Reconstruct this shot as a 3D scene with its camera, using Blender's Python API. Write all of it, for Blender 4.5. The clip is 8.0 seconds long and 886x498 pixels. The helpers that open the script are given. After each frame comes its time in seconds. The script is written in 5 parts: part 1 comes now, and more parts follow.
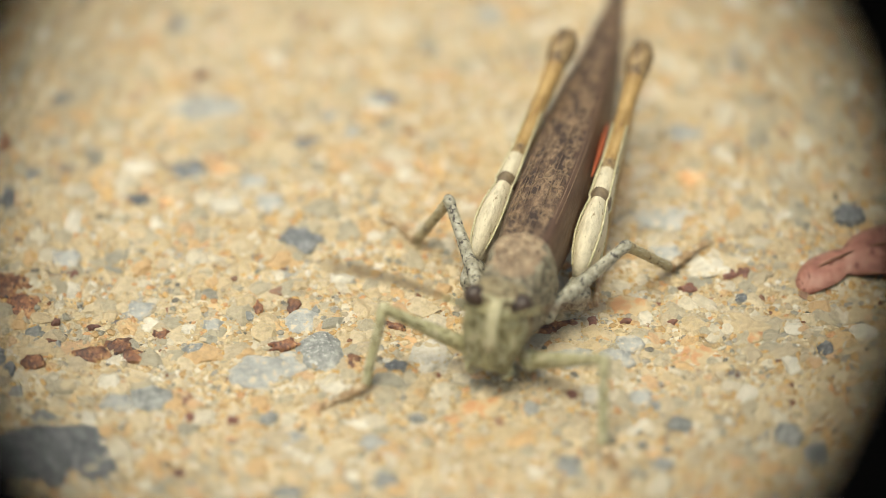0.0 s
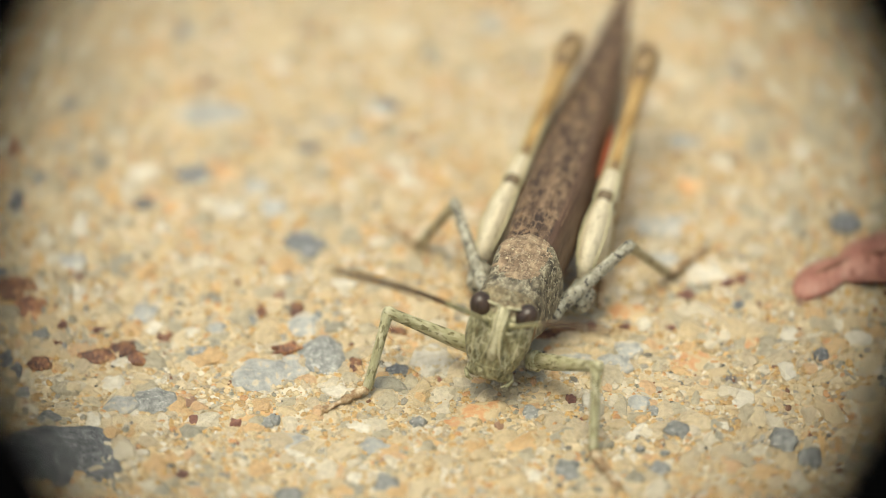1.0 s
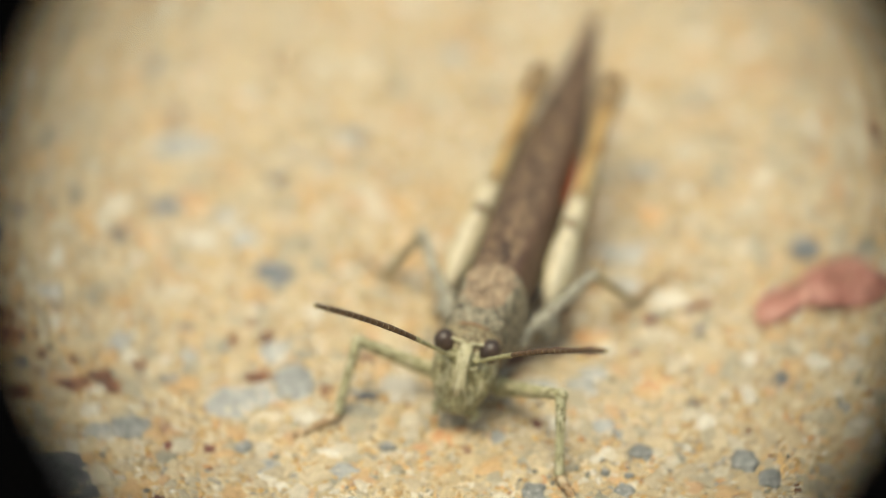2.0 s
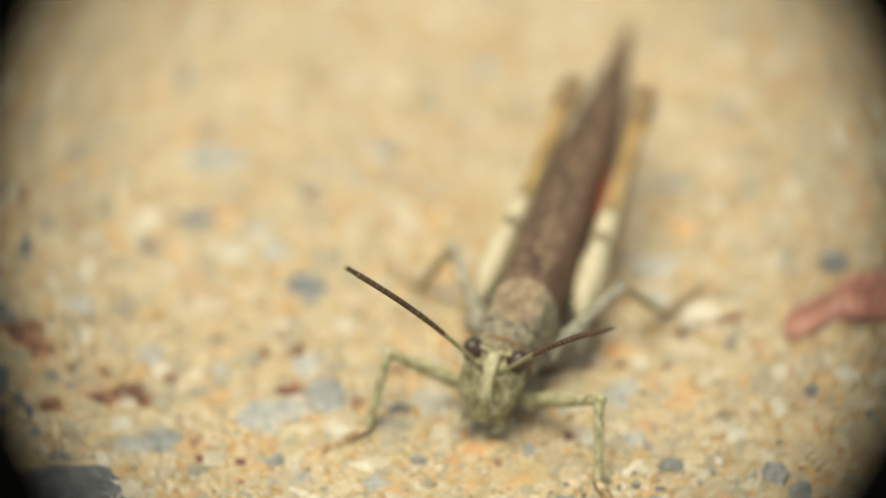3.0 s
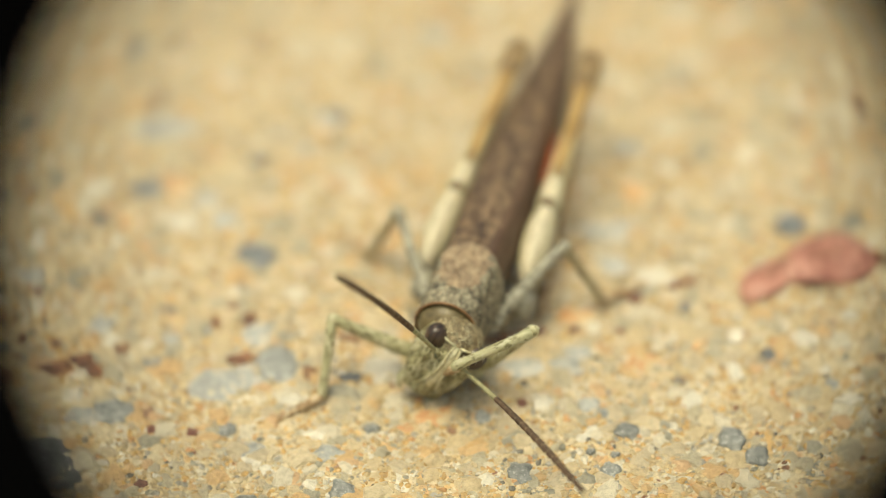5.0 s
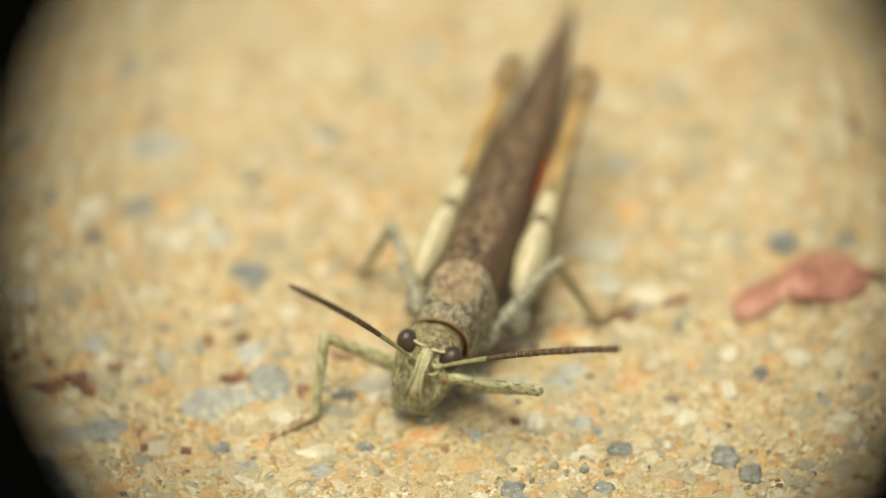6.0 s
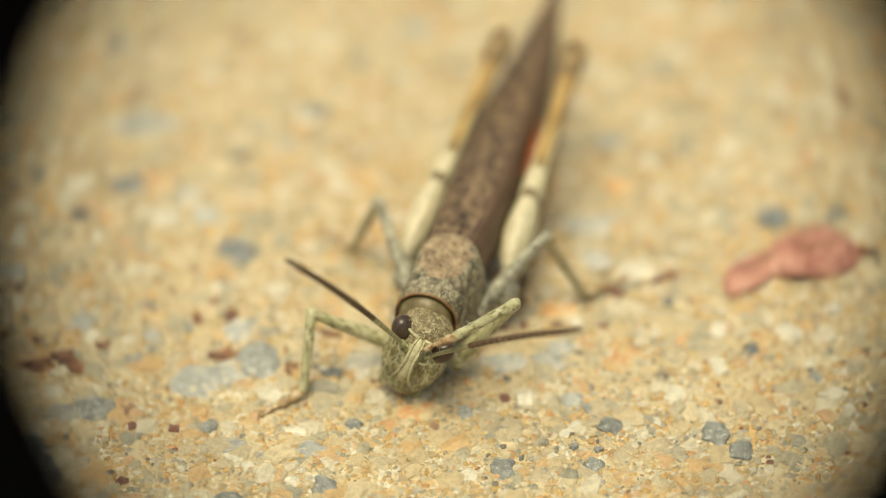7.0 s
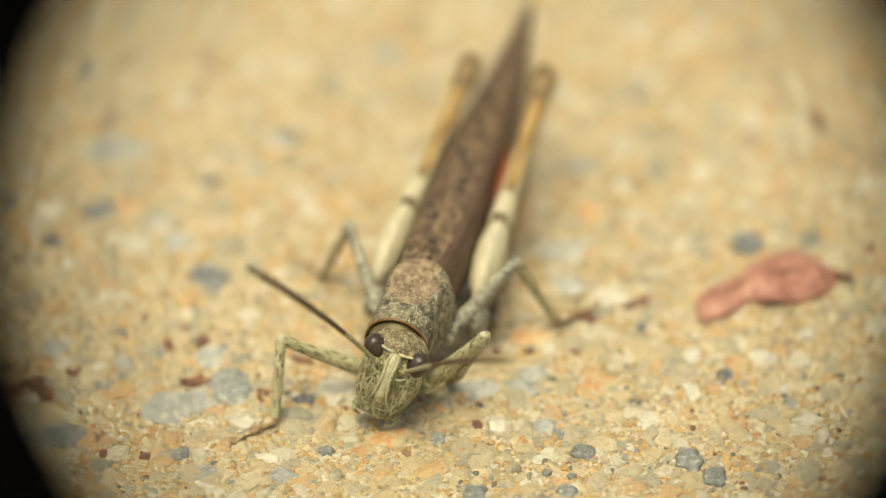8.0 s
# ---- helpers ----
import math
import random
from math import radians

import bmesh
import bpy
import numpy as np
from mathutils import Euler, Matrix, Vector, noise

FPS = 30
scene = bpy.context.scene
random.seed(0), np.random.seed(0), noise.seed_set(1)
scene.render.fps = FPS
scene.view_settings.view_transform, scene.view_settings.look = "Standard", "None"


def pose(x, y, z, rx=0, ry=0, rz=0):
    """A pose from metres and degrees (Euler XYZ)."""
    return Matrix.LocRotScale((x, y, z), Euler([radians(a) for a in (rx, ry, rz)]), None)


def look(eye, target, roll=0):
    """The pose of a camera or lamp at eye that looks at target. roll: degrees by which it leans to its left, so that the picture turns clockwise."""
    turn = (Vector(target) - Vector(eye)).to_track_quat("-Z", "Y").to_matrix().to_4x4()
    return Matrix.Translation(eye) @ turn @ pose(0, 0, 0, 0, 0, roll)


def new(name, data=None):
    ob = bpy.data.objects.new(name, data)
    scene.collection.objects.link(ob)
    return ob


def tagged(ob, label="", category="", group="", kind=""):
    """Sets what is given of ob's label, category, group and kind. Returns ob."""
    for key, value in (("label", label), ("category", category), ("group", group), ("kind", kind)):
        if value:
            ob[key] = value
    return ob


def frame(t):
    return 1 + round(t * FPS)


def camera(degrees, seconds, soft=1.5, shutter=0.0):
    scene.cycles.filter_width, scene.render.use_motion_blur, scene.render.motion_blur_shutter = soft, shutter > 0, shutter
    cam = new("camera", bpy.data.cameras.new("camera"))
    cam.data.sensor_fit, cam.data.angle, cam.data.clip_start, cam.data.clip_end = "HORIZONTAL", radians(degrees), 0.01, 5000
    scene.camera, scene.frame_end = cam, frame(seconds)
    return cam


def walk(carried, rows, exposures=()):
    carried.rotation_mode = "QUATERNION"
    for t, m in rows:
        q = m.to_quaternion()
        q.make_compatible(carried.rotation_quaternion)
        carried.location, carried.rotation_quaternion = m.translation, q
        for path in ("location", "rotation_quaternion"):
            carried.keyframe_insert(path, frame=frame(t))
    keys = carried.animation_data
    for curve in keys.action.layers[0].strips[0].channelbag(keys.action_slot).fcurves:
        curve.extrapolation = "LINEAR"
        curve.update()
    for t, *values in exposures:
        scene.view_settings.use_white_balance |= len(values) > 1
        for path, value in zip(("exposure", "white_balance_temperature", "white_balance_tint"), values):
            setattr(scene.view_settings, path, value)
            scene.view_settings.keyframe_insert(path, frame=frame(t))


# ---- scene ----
# A grasshopper on sandy concrete, seen through a close-up lens. Sizes in the builders are millimetres.
cam = camera(8, 8.0, soft=0.7)
cam.data.dof.use_dof = True
cam.data.dof.focus_distance = 0.3302
cam.data.dof.aperture_fstop = 12.5
PATH = [
    (0.0, look((-0.00753, -0.24979, 0.22297), (-0.00014, -0.00376, 0.00317), -0.80)),
    (0.1, look((-0.00754, -0.24998, 0.22315), (-0.00021, -0.00504, 0.00212), -0.78)),
    (0.2, look((-0.00755, -0.25018, 0.22332), (-0.00084, -0.00522, 0.00230), -0.75)),
    (0.3, look((-0.00756, -0.25037, 0.22349), (-0.00134, -0.00548, 0.00239), -0.73)),
    (0.4, look((-0.00757, -0.25057, 0.22366), (-0.00236, -0.00551, 0.00271), -0.71)),
    (0.5, look((-0.00758, -0.25076, 0.22384), (-0.00267, -0.00569, 0.00290), -0.69)),
    (0.6, look((-0.00759, -0.25106, 0.22410), (-0.00233, -0.00592, 0.00324), -0.65)),
    (0.7, look((-0.00760, -0.25136, 0.22437), (-0.00161, -0.00608, 0.00368), -0.61)),
    (0.8, look((-0.00762, -0.25166, 0.22464), (-0.00165, -0.00582, 0.00457), -0.56)),
    (0.9, look((-0.00764, -0.25221, 0.22513), (-0.00087, -0.00593, 0.00559), -0.53)),
    (1.0, look((-0.00767, -0.25277, 0.22563), (-0.00029, -0.00655, 0.00605), -0.48)),
    (1.1, look((-0.00770, -0.25352, 0.22630), (0.00002, -0.00744, 0.00656), -0.44)),
    (1.2, look((-0.00773, -0.25427, 0.22696), (-0.00003, -0.00738, 0.00813), -0.40)),
    (2.3, look((-0.00791, -0.25822, 0.23049), (0.00182, -0.01110, 0.01200), -0.70)),
    (2.4, look((-0.00791, -0.25822, 0.23049), (0.00150, -0.01116, 0.01192), -0.81)),
    (2.5, look((-0.00791, -0.25822, 0.23049), (0.00129, -0.01071, 0.01242), -0.73)),
    (2.6, look((-0.00791, -0.25822, 0.23049), (0.00181, -0.01063, 0.01253), -0.75)),
    (2.7, look((-0.00791, -0.25822, 0.23049), (0.00154, -0.01028, 0.01292), -0.78)),
    (2.8, look((-0.00791, -0.25822, 0.23049), (0.00121, -0.01017, 0.01303), -0.80)),
    (2.9, look((-0.00791, -0.25822, 0.23049), (0.00118, -0.01063, 0.01250), -0.83)),
    (3.0, look((-0.00791, -0.25822, 0.23049), (-0.00032, -0.01056, 0.01252), -0.86)),
    (3.1, look((-0.00790, -0.25809, 0.23037), (-0.00079, -0.01130, 0.01141), -0.85)),
    (3.2, look((-0.00790, -0.25795, 0.23025), (-0.00032, -0.01121, 0.01125), -0.85)),
    (3.3, look((-0.00789, -0.25782, 0.23013), (0.00168, -0.01051, 0.01184), -0.84)),
    (3.4, look((-0.00788, -0.25768, 0.23001), (0.00369, -0.01067, 0.01149), -0.84)),
    (3.5, look((-0.00788, -0.25755, 0.22989), (0.00570, -0.01075, 0.01124), -0.83)),
    (3.6, look((-0.00786, -0.25726, 0.22964), (0.00596, -0.01022, 0.01129), -0.88)),
    (3.7, look((-0.00785, -0.25698, 0.22938), (0.00584, -0.01068, 0.01019), -0.93)),
    (3.8, look((-0.00784, -0.25670, 0.22913), (0.00467, -0.01061, 0.00962), -0.99)),
    (3.9, look((-0.00783, -0.25641, 0.22888), (0.00415, -0.01025, 0.00943), -1.05)),
    (4.0, look((-0.00781, -0.25613, 0.22863), (0.00329, -0.00991, 0.00919), -1.10)),
    (4.1, look((-0.00782, -0.25621, 0.22869), (0.00340, -0.00999, 0.00926), -1.10)),
    (4.2, look((-0.00782, -0.25628, 0.22876), (0.00346, -0.00984, 0.00958), -1.10)),
    (4.3, look((-0.00782, -0.25635, 0.22883), (0.00332, -0.00983, 0.00973), -1.10)),
    (4.4, look((-0.00783, -0.25643, 0.22889), (0.00357, -0.00992, 0.00979), -1.10)),
    (4.5, look((-0.00783, -0.25650, 0.22896), (0.00316, -0.01011, 0.00971), -1.09)),
    (4.6, look((-0.00783, -0.25649, 0.22895), (0.00265, -0.01004, 0.00975), -1.10)),
    (4.7, look((-0.00783, -0.25648, 0.22894), (0.00233, -0.01017, 0.00956), -1.10)),
    (5.8, look((-0.00783, -0.25637, 0.22884), (0.00213, -0.00964, 0.00993), -1.10)),
    (5.9, look((-0.00782, -0.25636, 0.22883), (0.00214, -0.00963, 0.00993), -1.10)),
    (6.0, look((-0.00782, -0.25635, 0.22883), (0.00261, -0.00935, 0.01024), -1.10)),
    (6.1, look((-0.00782, -0.25629, 0.22877), (0.00370, -0.00929, 0.01024), -1.08)),
    (6.2, look((-0.00782, -0.25624, 0.22872), (0.00427, -0.00919, 0.01027), -1.06)),
    (6.3, look((-0.00782, -0.25618, 0.22867), (0.00406, -0.00917, 0.01015), -1.03)),
    (6.4, look((-0.00781, -0.25612, 0.22861), (0.00358, -0.00946, 0.00968), -1.01)),
    (6.5, look((-0.00781, -0.25606, 0.22856), (0.00383, -0.00975, 0.00925), -0.98)),
    (6.6, look((-0.00781, -0.25594, 0.22845), (0.00404, -0.00979, 0.00897), -1.02)),
    (6.7, look((-0.00780, -0.25582, 0.22835), (0.00375, -0.00961, 0.00891), -1.05)),
    (6.8, look((-0.00780, -0.25570, 0.22824), (0.00390, -0.00970, 0.00858), -1.09)),
    (6.9, look((-0.00779, -0.25558, 0.22813), (0.00346, -0.00948, 0.00857), -1.12)),
    (7.0, look((-0.00778, -0.25546, 0.22803), (0.00317, -0.00930, 0.00851), -1.16)),
    (7.1, look((-0.00778, -0.25537, 0.22795), (0.00369, -0.00896, 0.00875), -1.17)),
    (7.2, look((-0.00778, -0.25528, 0.22787), (0.00388, -0.00848, 0.00912), -1.18)),
    (7.3, look((-0.00777, -0.25519, 0.22779), (0.00427, -0.00849, 0.00894), -1.19)),
    (7.4, look((-0.00777, -0.25510, 0.22771), (0.00387, -0.00851, 0.00872), -1.20)),
    (7.5, look((-0.00776, -0.25501, 0.22763), (0.00323, -0.00820, 0.00885), -1.21)),
    (7.6, look((-0.00776, -0.25491, 0.22754), (0.00376, -0.00789, 0.00902), -1.18)),
    (7.7, look((-0.00776, -0.25480, 0.22744), (0.00480, -0.00795, 0.00879), -1.14)),
    (7.8, look((-0.00775, -0.25470, 0.22735), (0.00545, -0.00776, 0.00883), -1.11)),
    (7.9, look((-0.00775, -0.25459, 0.22726), (0.00518, -0.00769, 0.00869), -1.07)),
    (8.0, look((-0.00774, -0.25449, 0.22716), (0.00474, -0.00753, 0.00864), -1.04)),
]
# the picture turns slowly warmer
walk(cam, PATH, [(0.0, 0.38, 6850, -3), (1.2, 0.38, 6900, -3), (3.0, 0.38, 7200, -5), (4.5, 0.38, 7500, -7), (6.5, 0.38, 7900, -9), (8.0, 0.38, 8000, -9)])

# ---- light ----
SUN_ELEVATION, SUN_AZIMUTH = radians(81), radians(-122)
world = bpy.data.worlds.new("world")
scene.world = world
world.use_nodes = True
wn = world.node_tree
sky = wn.nodes.new("ShaderNodeTexSky")
sky.sky_type, sky.sun_disc = "NISHITA", False
sky.sun_elevation, sky.sun_rotation = SUN_ELEVATION, SUN_AZIMUTH
sky.dust_density, sky.air_density = 6.0, 0.8
wn.nodes["Background"].inputs["Strength"].default_value = 0.15
wn.links.new(sky.outputs[0], wn.nodes["Background"].inputs["Color"])
sun_data = bpy.data.lights.new("sun", "SUN")
sun_data.energy, sun_data.angle, sun_data.color = 1.0, radians(32), (1.0, 0.94, 0.84)
sun = new("sun", sun_data)
to_sun = Vector((math.sin(SUN_AZIMUTH) * math.cos(SUN_ELEVATION), math.cos(SUN_AZIMUTH) * math.cos(SUN_ELEVATION), math.sin(SUN_ELEVATION)))
sun.matrix_basis = look(to_sun * 0.5, (0, 0, 0))

MM = 0.001


# ---- materials ----
def material(name, stops, size, detail=6.0, rough=0.6, bump=0.0, bump_size=0.2, speck=None, speck_size=0.3, speck_cut=0.62,
             specular=0.4, random_value=0.0, island=False, stretch=(1, 1, 1), coat=0.0):
    """Colours along a noise of features `size` mm wide, darker or coloured specks on it, fine relief."""
    m = bpy.data.materials.new(name)
    m.use_nodes = True
    nt = m.node_tree
    n, link = nt.nodes, nt.links.new
    p = n["Principled BSDF"]
    co = n.new("ShaderNodeTexCoord")
    mp = n.new("ShaderNodeMapping")
    mp.inputs["Scale"].default_value = stretch
    link(co.outputs["Object"], mp.inputs["Vector"])
    noi = n.new("ShaderNodeTexNoise")
    noi.inputs["Scale"].default_value = 1.0 / (size * MM)
    noi.inputs["Detail"].default_value = detail
    noi.inputs["Roughness"].default_value = 0.62
    link(mp.outputs[0], noi.inputs["Vector"])
    ramp = n.new("ShaderNodeValToRGB")
    while len(ramp.color_ramp.elements) < len(stops):
        ramp.color_ramp.elements.new(0.5)
    for e, (at, c) in zip(ramp.color_ramp.elements, stops):
        e.position, e.color = at, (*c, 1)
    link(noi.outputs["Fac"], ramp.inputs["Fac"])
    colour = ramp.outputs["Color"]
    if speck:
        sn = n.new("ShaderNodeTexNoise")
        sn.inputs["Scale"].default_value = 1.0 / (speck_size * MM)
        sn.inputs["Detail"].default_value = 3.0
        link(mp.outputs[0], sn.inputs["Vector"])
        sr = n.new("ShaderNodeValToRGB")
        sr.color_ramp.elements[0].position, sr.color_ramp.elements[1].position = speck_cut - 0.04, speck_cut + 0.05
        link(sn.outputs["Fac"], sr.inputs["Fac"])
        mx = n.new("ShaderNodeMix")
        mx.data_type = "RGBA"
        link(sr.outputs["Color"], mx.inputs["Factor"])
        link(colour, mx.inputs["A"])
        mx.inputs["B"].default_value = (*speck, 1)
        colour = mx.outputs["Result"]
    if random_value:
        hs = n.new("ShaderNodeHueSaturation")
        rnd = n.new("ShaderNodeNewGeometry" if island else "ShaderNodeObjectInfo")
        rr = n.new("ShaderNodeMapRange")
        rr.inputs["To Min"].default_value, rr.inputs["To Max"].default_value = 1 - random_value, 1 + random_value
        link(rnd.outputs["Random Per Island" if island else "Random"], rr.inputs["Value"])
        link(rr.outputs[0], hs.inputs["Value"])
        link(colour, hs.inputs["Color"])
        colour = hs.outputs["Color"]
    link(colour, p.inputs["Base Color"])
    p.inputs["Roughness"].default_value = rough
    p.inputs["Specular IOR Level"].default_value = specular
    p.inputs["Coat Weight"].default_value = coat
    p.inputs["Coat Roughness"].default_value = 0.15
    if bump:
        bn = n.new("ShaderNodeTexNoise")
        bn.inputs["Scale"].default_value = 1.0 / (bump_size * MM)
        bn.inputs["Detail"].default_value = 5.0
        link(mp.outputs[0], bn.inputs["Vector"])
        b = n.new("ShaderNodeBump")
        b.inputs["Strength"].default_value, b.inputs["Distance"].default_value = bump, 0.1 * MM
        link(bn.outputs["Fac"], b.inputs["Height"])
        link(b.outputs[0], p.inputs["Normal"])
    return m


def grain_material(name, stops, rough=0.22):
    """Each grain takes one colour of the sand's mixture, with a little variation inside it."""
    m = material(name, [(0.3, (0.68, 0.67, 0.65)), (0.55, (0.95, 0.95, 0.95)), (0.7, (1.0, 1.0, 1.0))], 0.25, rough=rough, bump=0.9, bump_size=0.09, specular=0.7)
    n, link = m.node_tree.nodes, m.node_tree.links.new
    p = n["Principled BSDF"]
    old = p.inputs["Base Color"].links[0].from_socket
    geo = n.new("ShaderNodeNewGeometry")
    ramp = n.new("ShaderNodeValToRGB")
    ramp.color_ramp.interpolation = "CONSTANT"
    while len(ramp.color_ramp.elements) < len(stops):
        ramp.color_ramp.elements.new(0.5)
    for e, (at, (red, green, blue)) in zip(ramp.color_ramp.elements, stops):
        e.position, e.color = at, (1.01 * red, 0.99 * green, 0.96 * blue, 1)
    link(geo.outputs["Random Per Island"], ramp.inputs["Fac"])
    mx = n.new("ShaderNodeMix")
    mx.data_type, mx.blend_type = "RGBA", "MULTIPLY"
    mx.inputs["Factor"].default_value = 1.0
    link(ramp.outputs["Color"], mx.inputs["A"])
    link(old, mx.inputs["B"])
    link(mx.outputs["Result"], p.inputs["Base Color"])
    return m


# cement colours darkened to put shade into the gaps between grains
CEMENT = material("sandy_cement", [(0.28, (0.22, 0.155, 0.08)), (0.45, (0.40, 0.305, 0.17)), (0.6, (0.55, 0.44, 0.27)), (0.75, (0.40, 0.28, 0.14))],
                  3.2, detail=9, rough=0.75, bump=0.9, bump_size=0.25, speck=(0.66, 0.55, 0.36), speck_size=0.7, speck_cut=0.6)


def add_chips(m, size, stops, share):
    """Flush chips of other stone in the cement: one colour a cell, ragged edges."""
    n, link = m.node_tree.nodes, m.node_tree.links.new
    p = n["Principled BSDF"]
    old = p.inputs["Base Color"].links[0].from_socket
    co = n.new("ShaderNodeTexCoord")
    wob = n.new("ShaderNodeTexNoise")
    wob.inputs["Scale"].default_value = 2.2 / (size * MM)
    link(co.outputs["Object"], wob.inputs["Vector"])
    mixv = n.new("ShaderNodeVectorMath")
    mixv.operation = "MULTIPLY_ADD"
    mixv.inputs[1].default_value = (0.55 * size * MM,) * 3
    link(wob.outputs["Color"], mixv.inputs[0])
    link(co.outputs["Object"], mixv.inputs[2])
    vor = n.new("ShaderNodeTexVoronoi")
    vor.inputs["Scale"].default_value = 1.0 / (size * MM)
    link(mixv.outputs[0], vor.inputs["Vector"])
    sep = n.new("ShaderNodeSeparateColor")
    link(vor.outputs["Color"], sep.inputs[0])
    ramp = n.new("ShaderNodeValToRGB")
    ramp.color_ramp.interpolation = "CONSTANT"
    while len(ramp.color_ramp.elements) < len(stops):
        ramp.color_ramp.elements.new(0.5)
    for e, (at, c) in zip(ramp.color_ramp.elements, stops):
        e.position, e.color = at, (*c, 1)
    link(sep.outputs[0], ramp.inputs["Fac"])
    edge = n.new("ShaderNodeMapRange")
    edge.inputs["From Min"].default_value, edge.inputs["From Max"].default_value = 0.52, 0.34
    link(vor.outputs["Distance"], edge.inputs["Value"])
    some = n.new("ShaderNodeMath")
    some.operation = "LESS_THAN"
    some.inputs[1].default_value = share
    link(sep.outputs[1], some.inputs[0])
    both = n.new("ShaderNodeMath")
    both.operation = "MULTIPLY"
    link(edge.outputs[0], both.inputs[0])
    link(some.outputs[0], both.inputs[1])
    mx = n.new("ShaderNodeMix")
    mx.data_type = "RGBA"
    link(both.outputs[0], mx.inputs["Factor"])
    link(old, mx.inputs["A"])
    link(ramp.outputs["Color"], mx.inputs["B"])
    link(mx.outputs["Result"], p.inputs["Base Color"])


def add_net(m, size, colour, line=0.10, stretch=(1, 1, 1), strength=0.8, share=1.0):
    """Raised ridges of another colour in an uneven net, as on rough cuticle."""
    n, link = m.node_tree.nodes, m.node_tree.links.new
    p = n["Principled BSDF"]
    old = p.inputs["Base Color"].links[0].from_socket
    co = n.new("ShaderNodeTexCoord")
    mp = n.new("ShaderNodeMapping")
    mp.inputs["Scale"].default_value = stretch
    link(co.outputs["Object"], mp.inputs["Vector"])
    wob = n.new("ShaderNodeTexNoise")
    wob.inputs["Scale"].default_value = 1.6 / (size * MM)
    wob.inputs["Detail"].default_value = 3.0
    link(mp.outputs[0], wob.inputs["Vector"])
    mixv = n.new("ShaderNodeVectorMath")
    mixv.operation = "MULTIPLY_ADD"
    mixv.inputs[1].default_value = (0.9 * size * MM,) * 3
    link(wob.outputs["Color"], mixv.inputs[0])
    link(mp.outputs[0], mixv.inputs[2])
    vor = n.new("ShaderNodeTexVoronoi")
    vor.feature = "DISTANCE_TO_EDGE"
    vor.inputs["Scale"].default_value = 1.0 / (size * MM)
    link(mixv.outputs[0], vor.inputs["Vector"])
    ridge = n.new("ShaderNodeMapRange")
    ridge.inputs["From Min"].default_value, ridge.inputs["From Max"].default_value = line * 1.5, line * 0.4
    link(vor.outputs["Distance"], ridge.inputs["Value"])
    gaps = n.new("ShaderNodeTexNoise")
    gaps.inputs["Scale"].default_value = 0.5 / (size * MM)
    link(mp.outputs[0], gaps.inputs["Vector"])
    some = n.new("ShaderNodeMapRange")
    some.inputs["From Min"].default_value, some.inputs["From Max"].default_value = 0.62 - 0.3 * share, 0.72 - 0.3 * share
    link(gaps.outputs["Fac"], some.inputs["Value"])
    both = n.new("ShaderNodeMath")
    both.operation = "MULTIPLY"
    link(ridge.outputs[0], both.inputs[0])
    link(some.outputs[0], both.inputs[1])
    much = n.new("ShaderNodeMath")
    much.operation = "MULTIPLY"
    much.inputs[1].default_value = strength
    link(both.outputs[0], much.inputs[0])
    mx = n.new("ShaderNodeMix")
    mx.data_type = "RGBA"
    link(much.outputs[0], mx.inputs["Factor"])
    link(old, mx.inputs["A"])
    mx.inputs["B"].default_value = (*colour, 1)
    link(mx.outputs["Result"], p.inputs["Base Color"])
    b = n.new("ShaderNodeBump")
    b.inputs["Strength"].default_value, b.inputs["Distance"].default_value = 0.9, 0.09 * MM
    link(both.outputs[0], b.inputs["Height"])
    if p.inputs["Normal"].links:
        link(p.inputs["Normal"].links[0].from_socket, b.inputs["Normal"])
    link(b.outputs[0], p.inputs["Normal"])


CHIPS = [(0.0, (0.62, 0.47, 0.26)), (0.2, (0.66, 0.54, 0.34)), (0.36, (0.60, 0.39, 0.17)), (0.5, (0.44, 0.39, 0.29)), (0.64, (0.66, 0.59, 0.44)), (0.78, (0.35, 0.33, 0.28)),
         (0.86, (0.60, 0.38, 0.19)), (0.93, (0.15, 0.13, 0.12)), (0.97, (0.22, 0.10, 0.06))]
add_chips(CEMENT, 0.45, CHIPS, 0.6)
add_chips(CEMENT, 1.5, CHIPS, 0.45)
add_chips(CEMENT, 3.1, CHIPS, 0.32)
SAND = grain_material("sand_grains", [
    (0.0, (0.58, 0.44, 0.24)), (0.16, (0.66, 0.54, 0.33)), (0.32, (0.54, 0.36, 0.16)), (0.44, (0.72, 0.60, 0.40)), (0.55, (0.64, 0.42, 0.17)),
    (0.64, (0.48, 0.40, 0.27)), (0.72, (0.70, 0.64, 0.50)), (0.79, (0.40, 0.37, 0.30)), (0.86, (0.33, 0.31, 0.235)), (0.90, (0.62, 0.35, 0.16)),
    (0.95, (0.20, 0.18, 0.14)), (0.965, (0.22, 0.11, 0.06)), (0.978, (0.76, 0.71, 0.59))])
AGGREGATE = grain_material("aggregate", [
    (0.0, (0.58, 0.46, 0.27)), (0.18, (0.63, 0.52, 0.33)), (0.34, (0.48, 0.415, 0.28)), (0.46, (0.64, 0.57, 0.42)), (0.57, (0.60, 0.40, 0.19)), (0.66, (0.42, 0.37, 0.255)),
    (0.76, (0.52, 0.43, 0.28)), (0.885, (0.34, 0.315, 0.235)), (0.91, (0.58, 0.38, 0.20)), (0.95, (0.27, 0.25, 0.19)), (0.958, (0.30, 0.17, 0.10)), (0.965, (0.72, 0.67, 0.54))], rough=0.28)
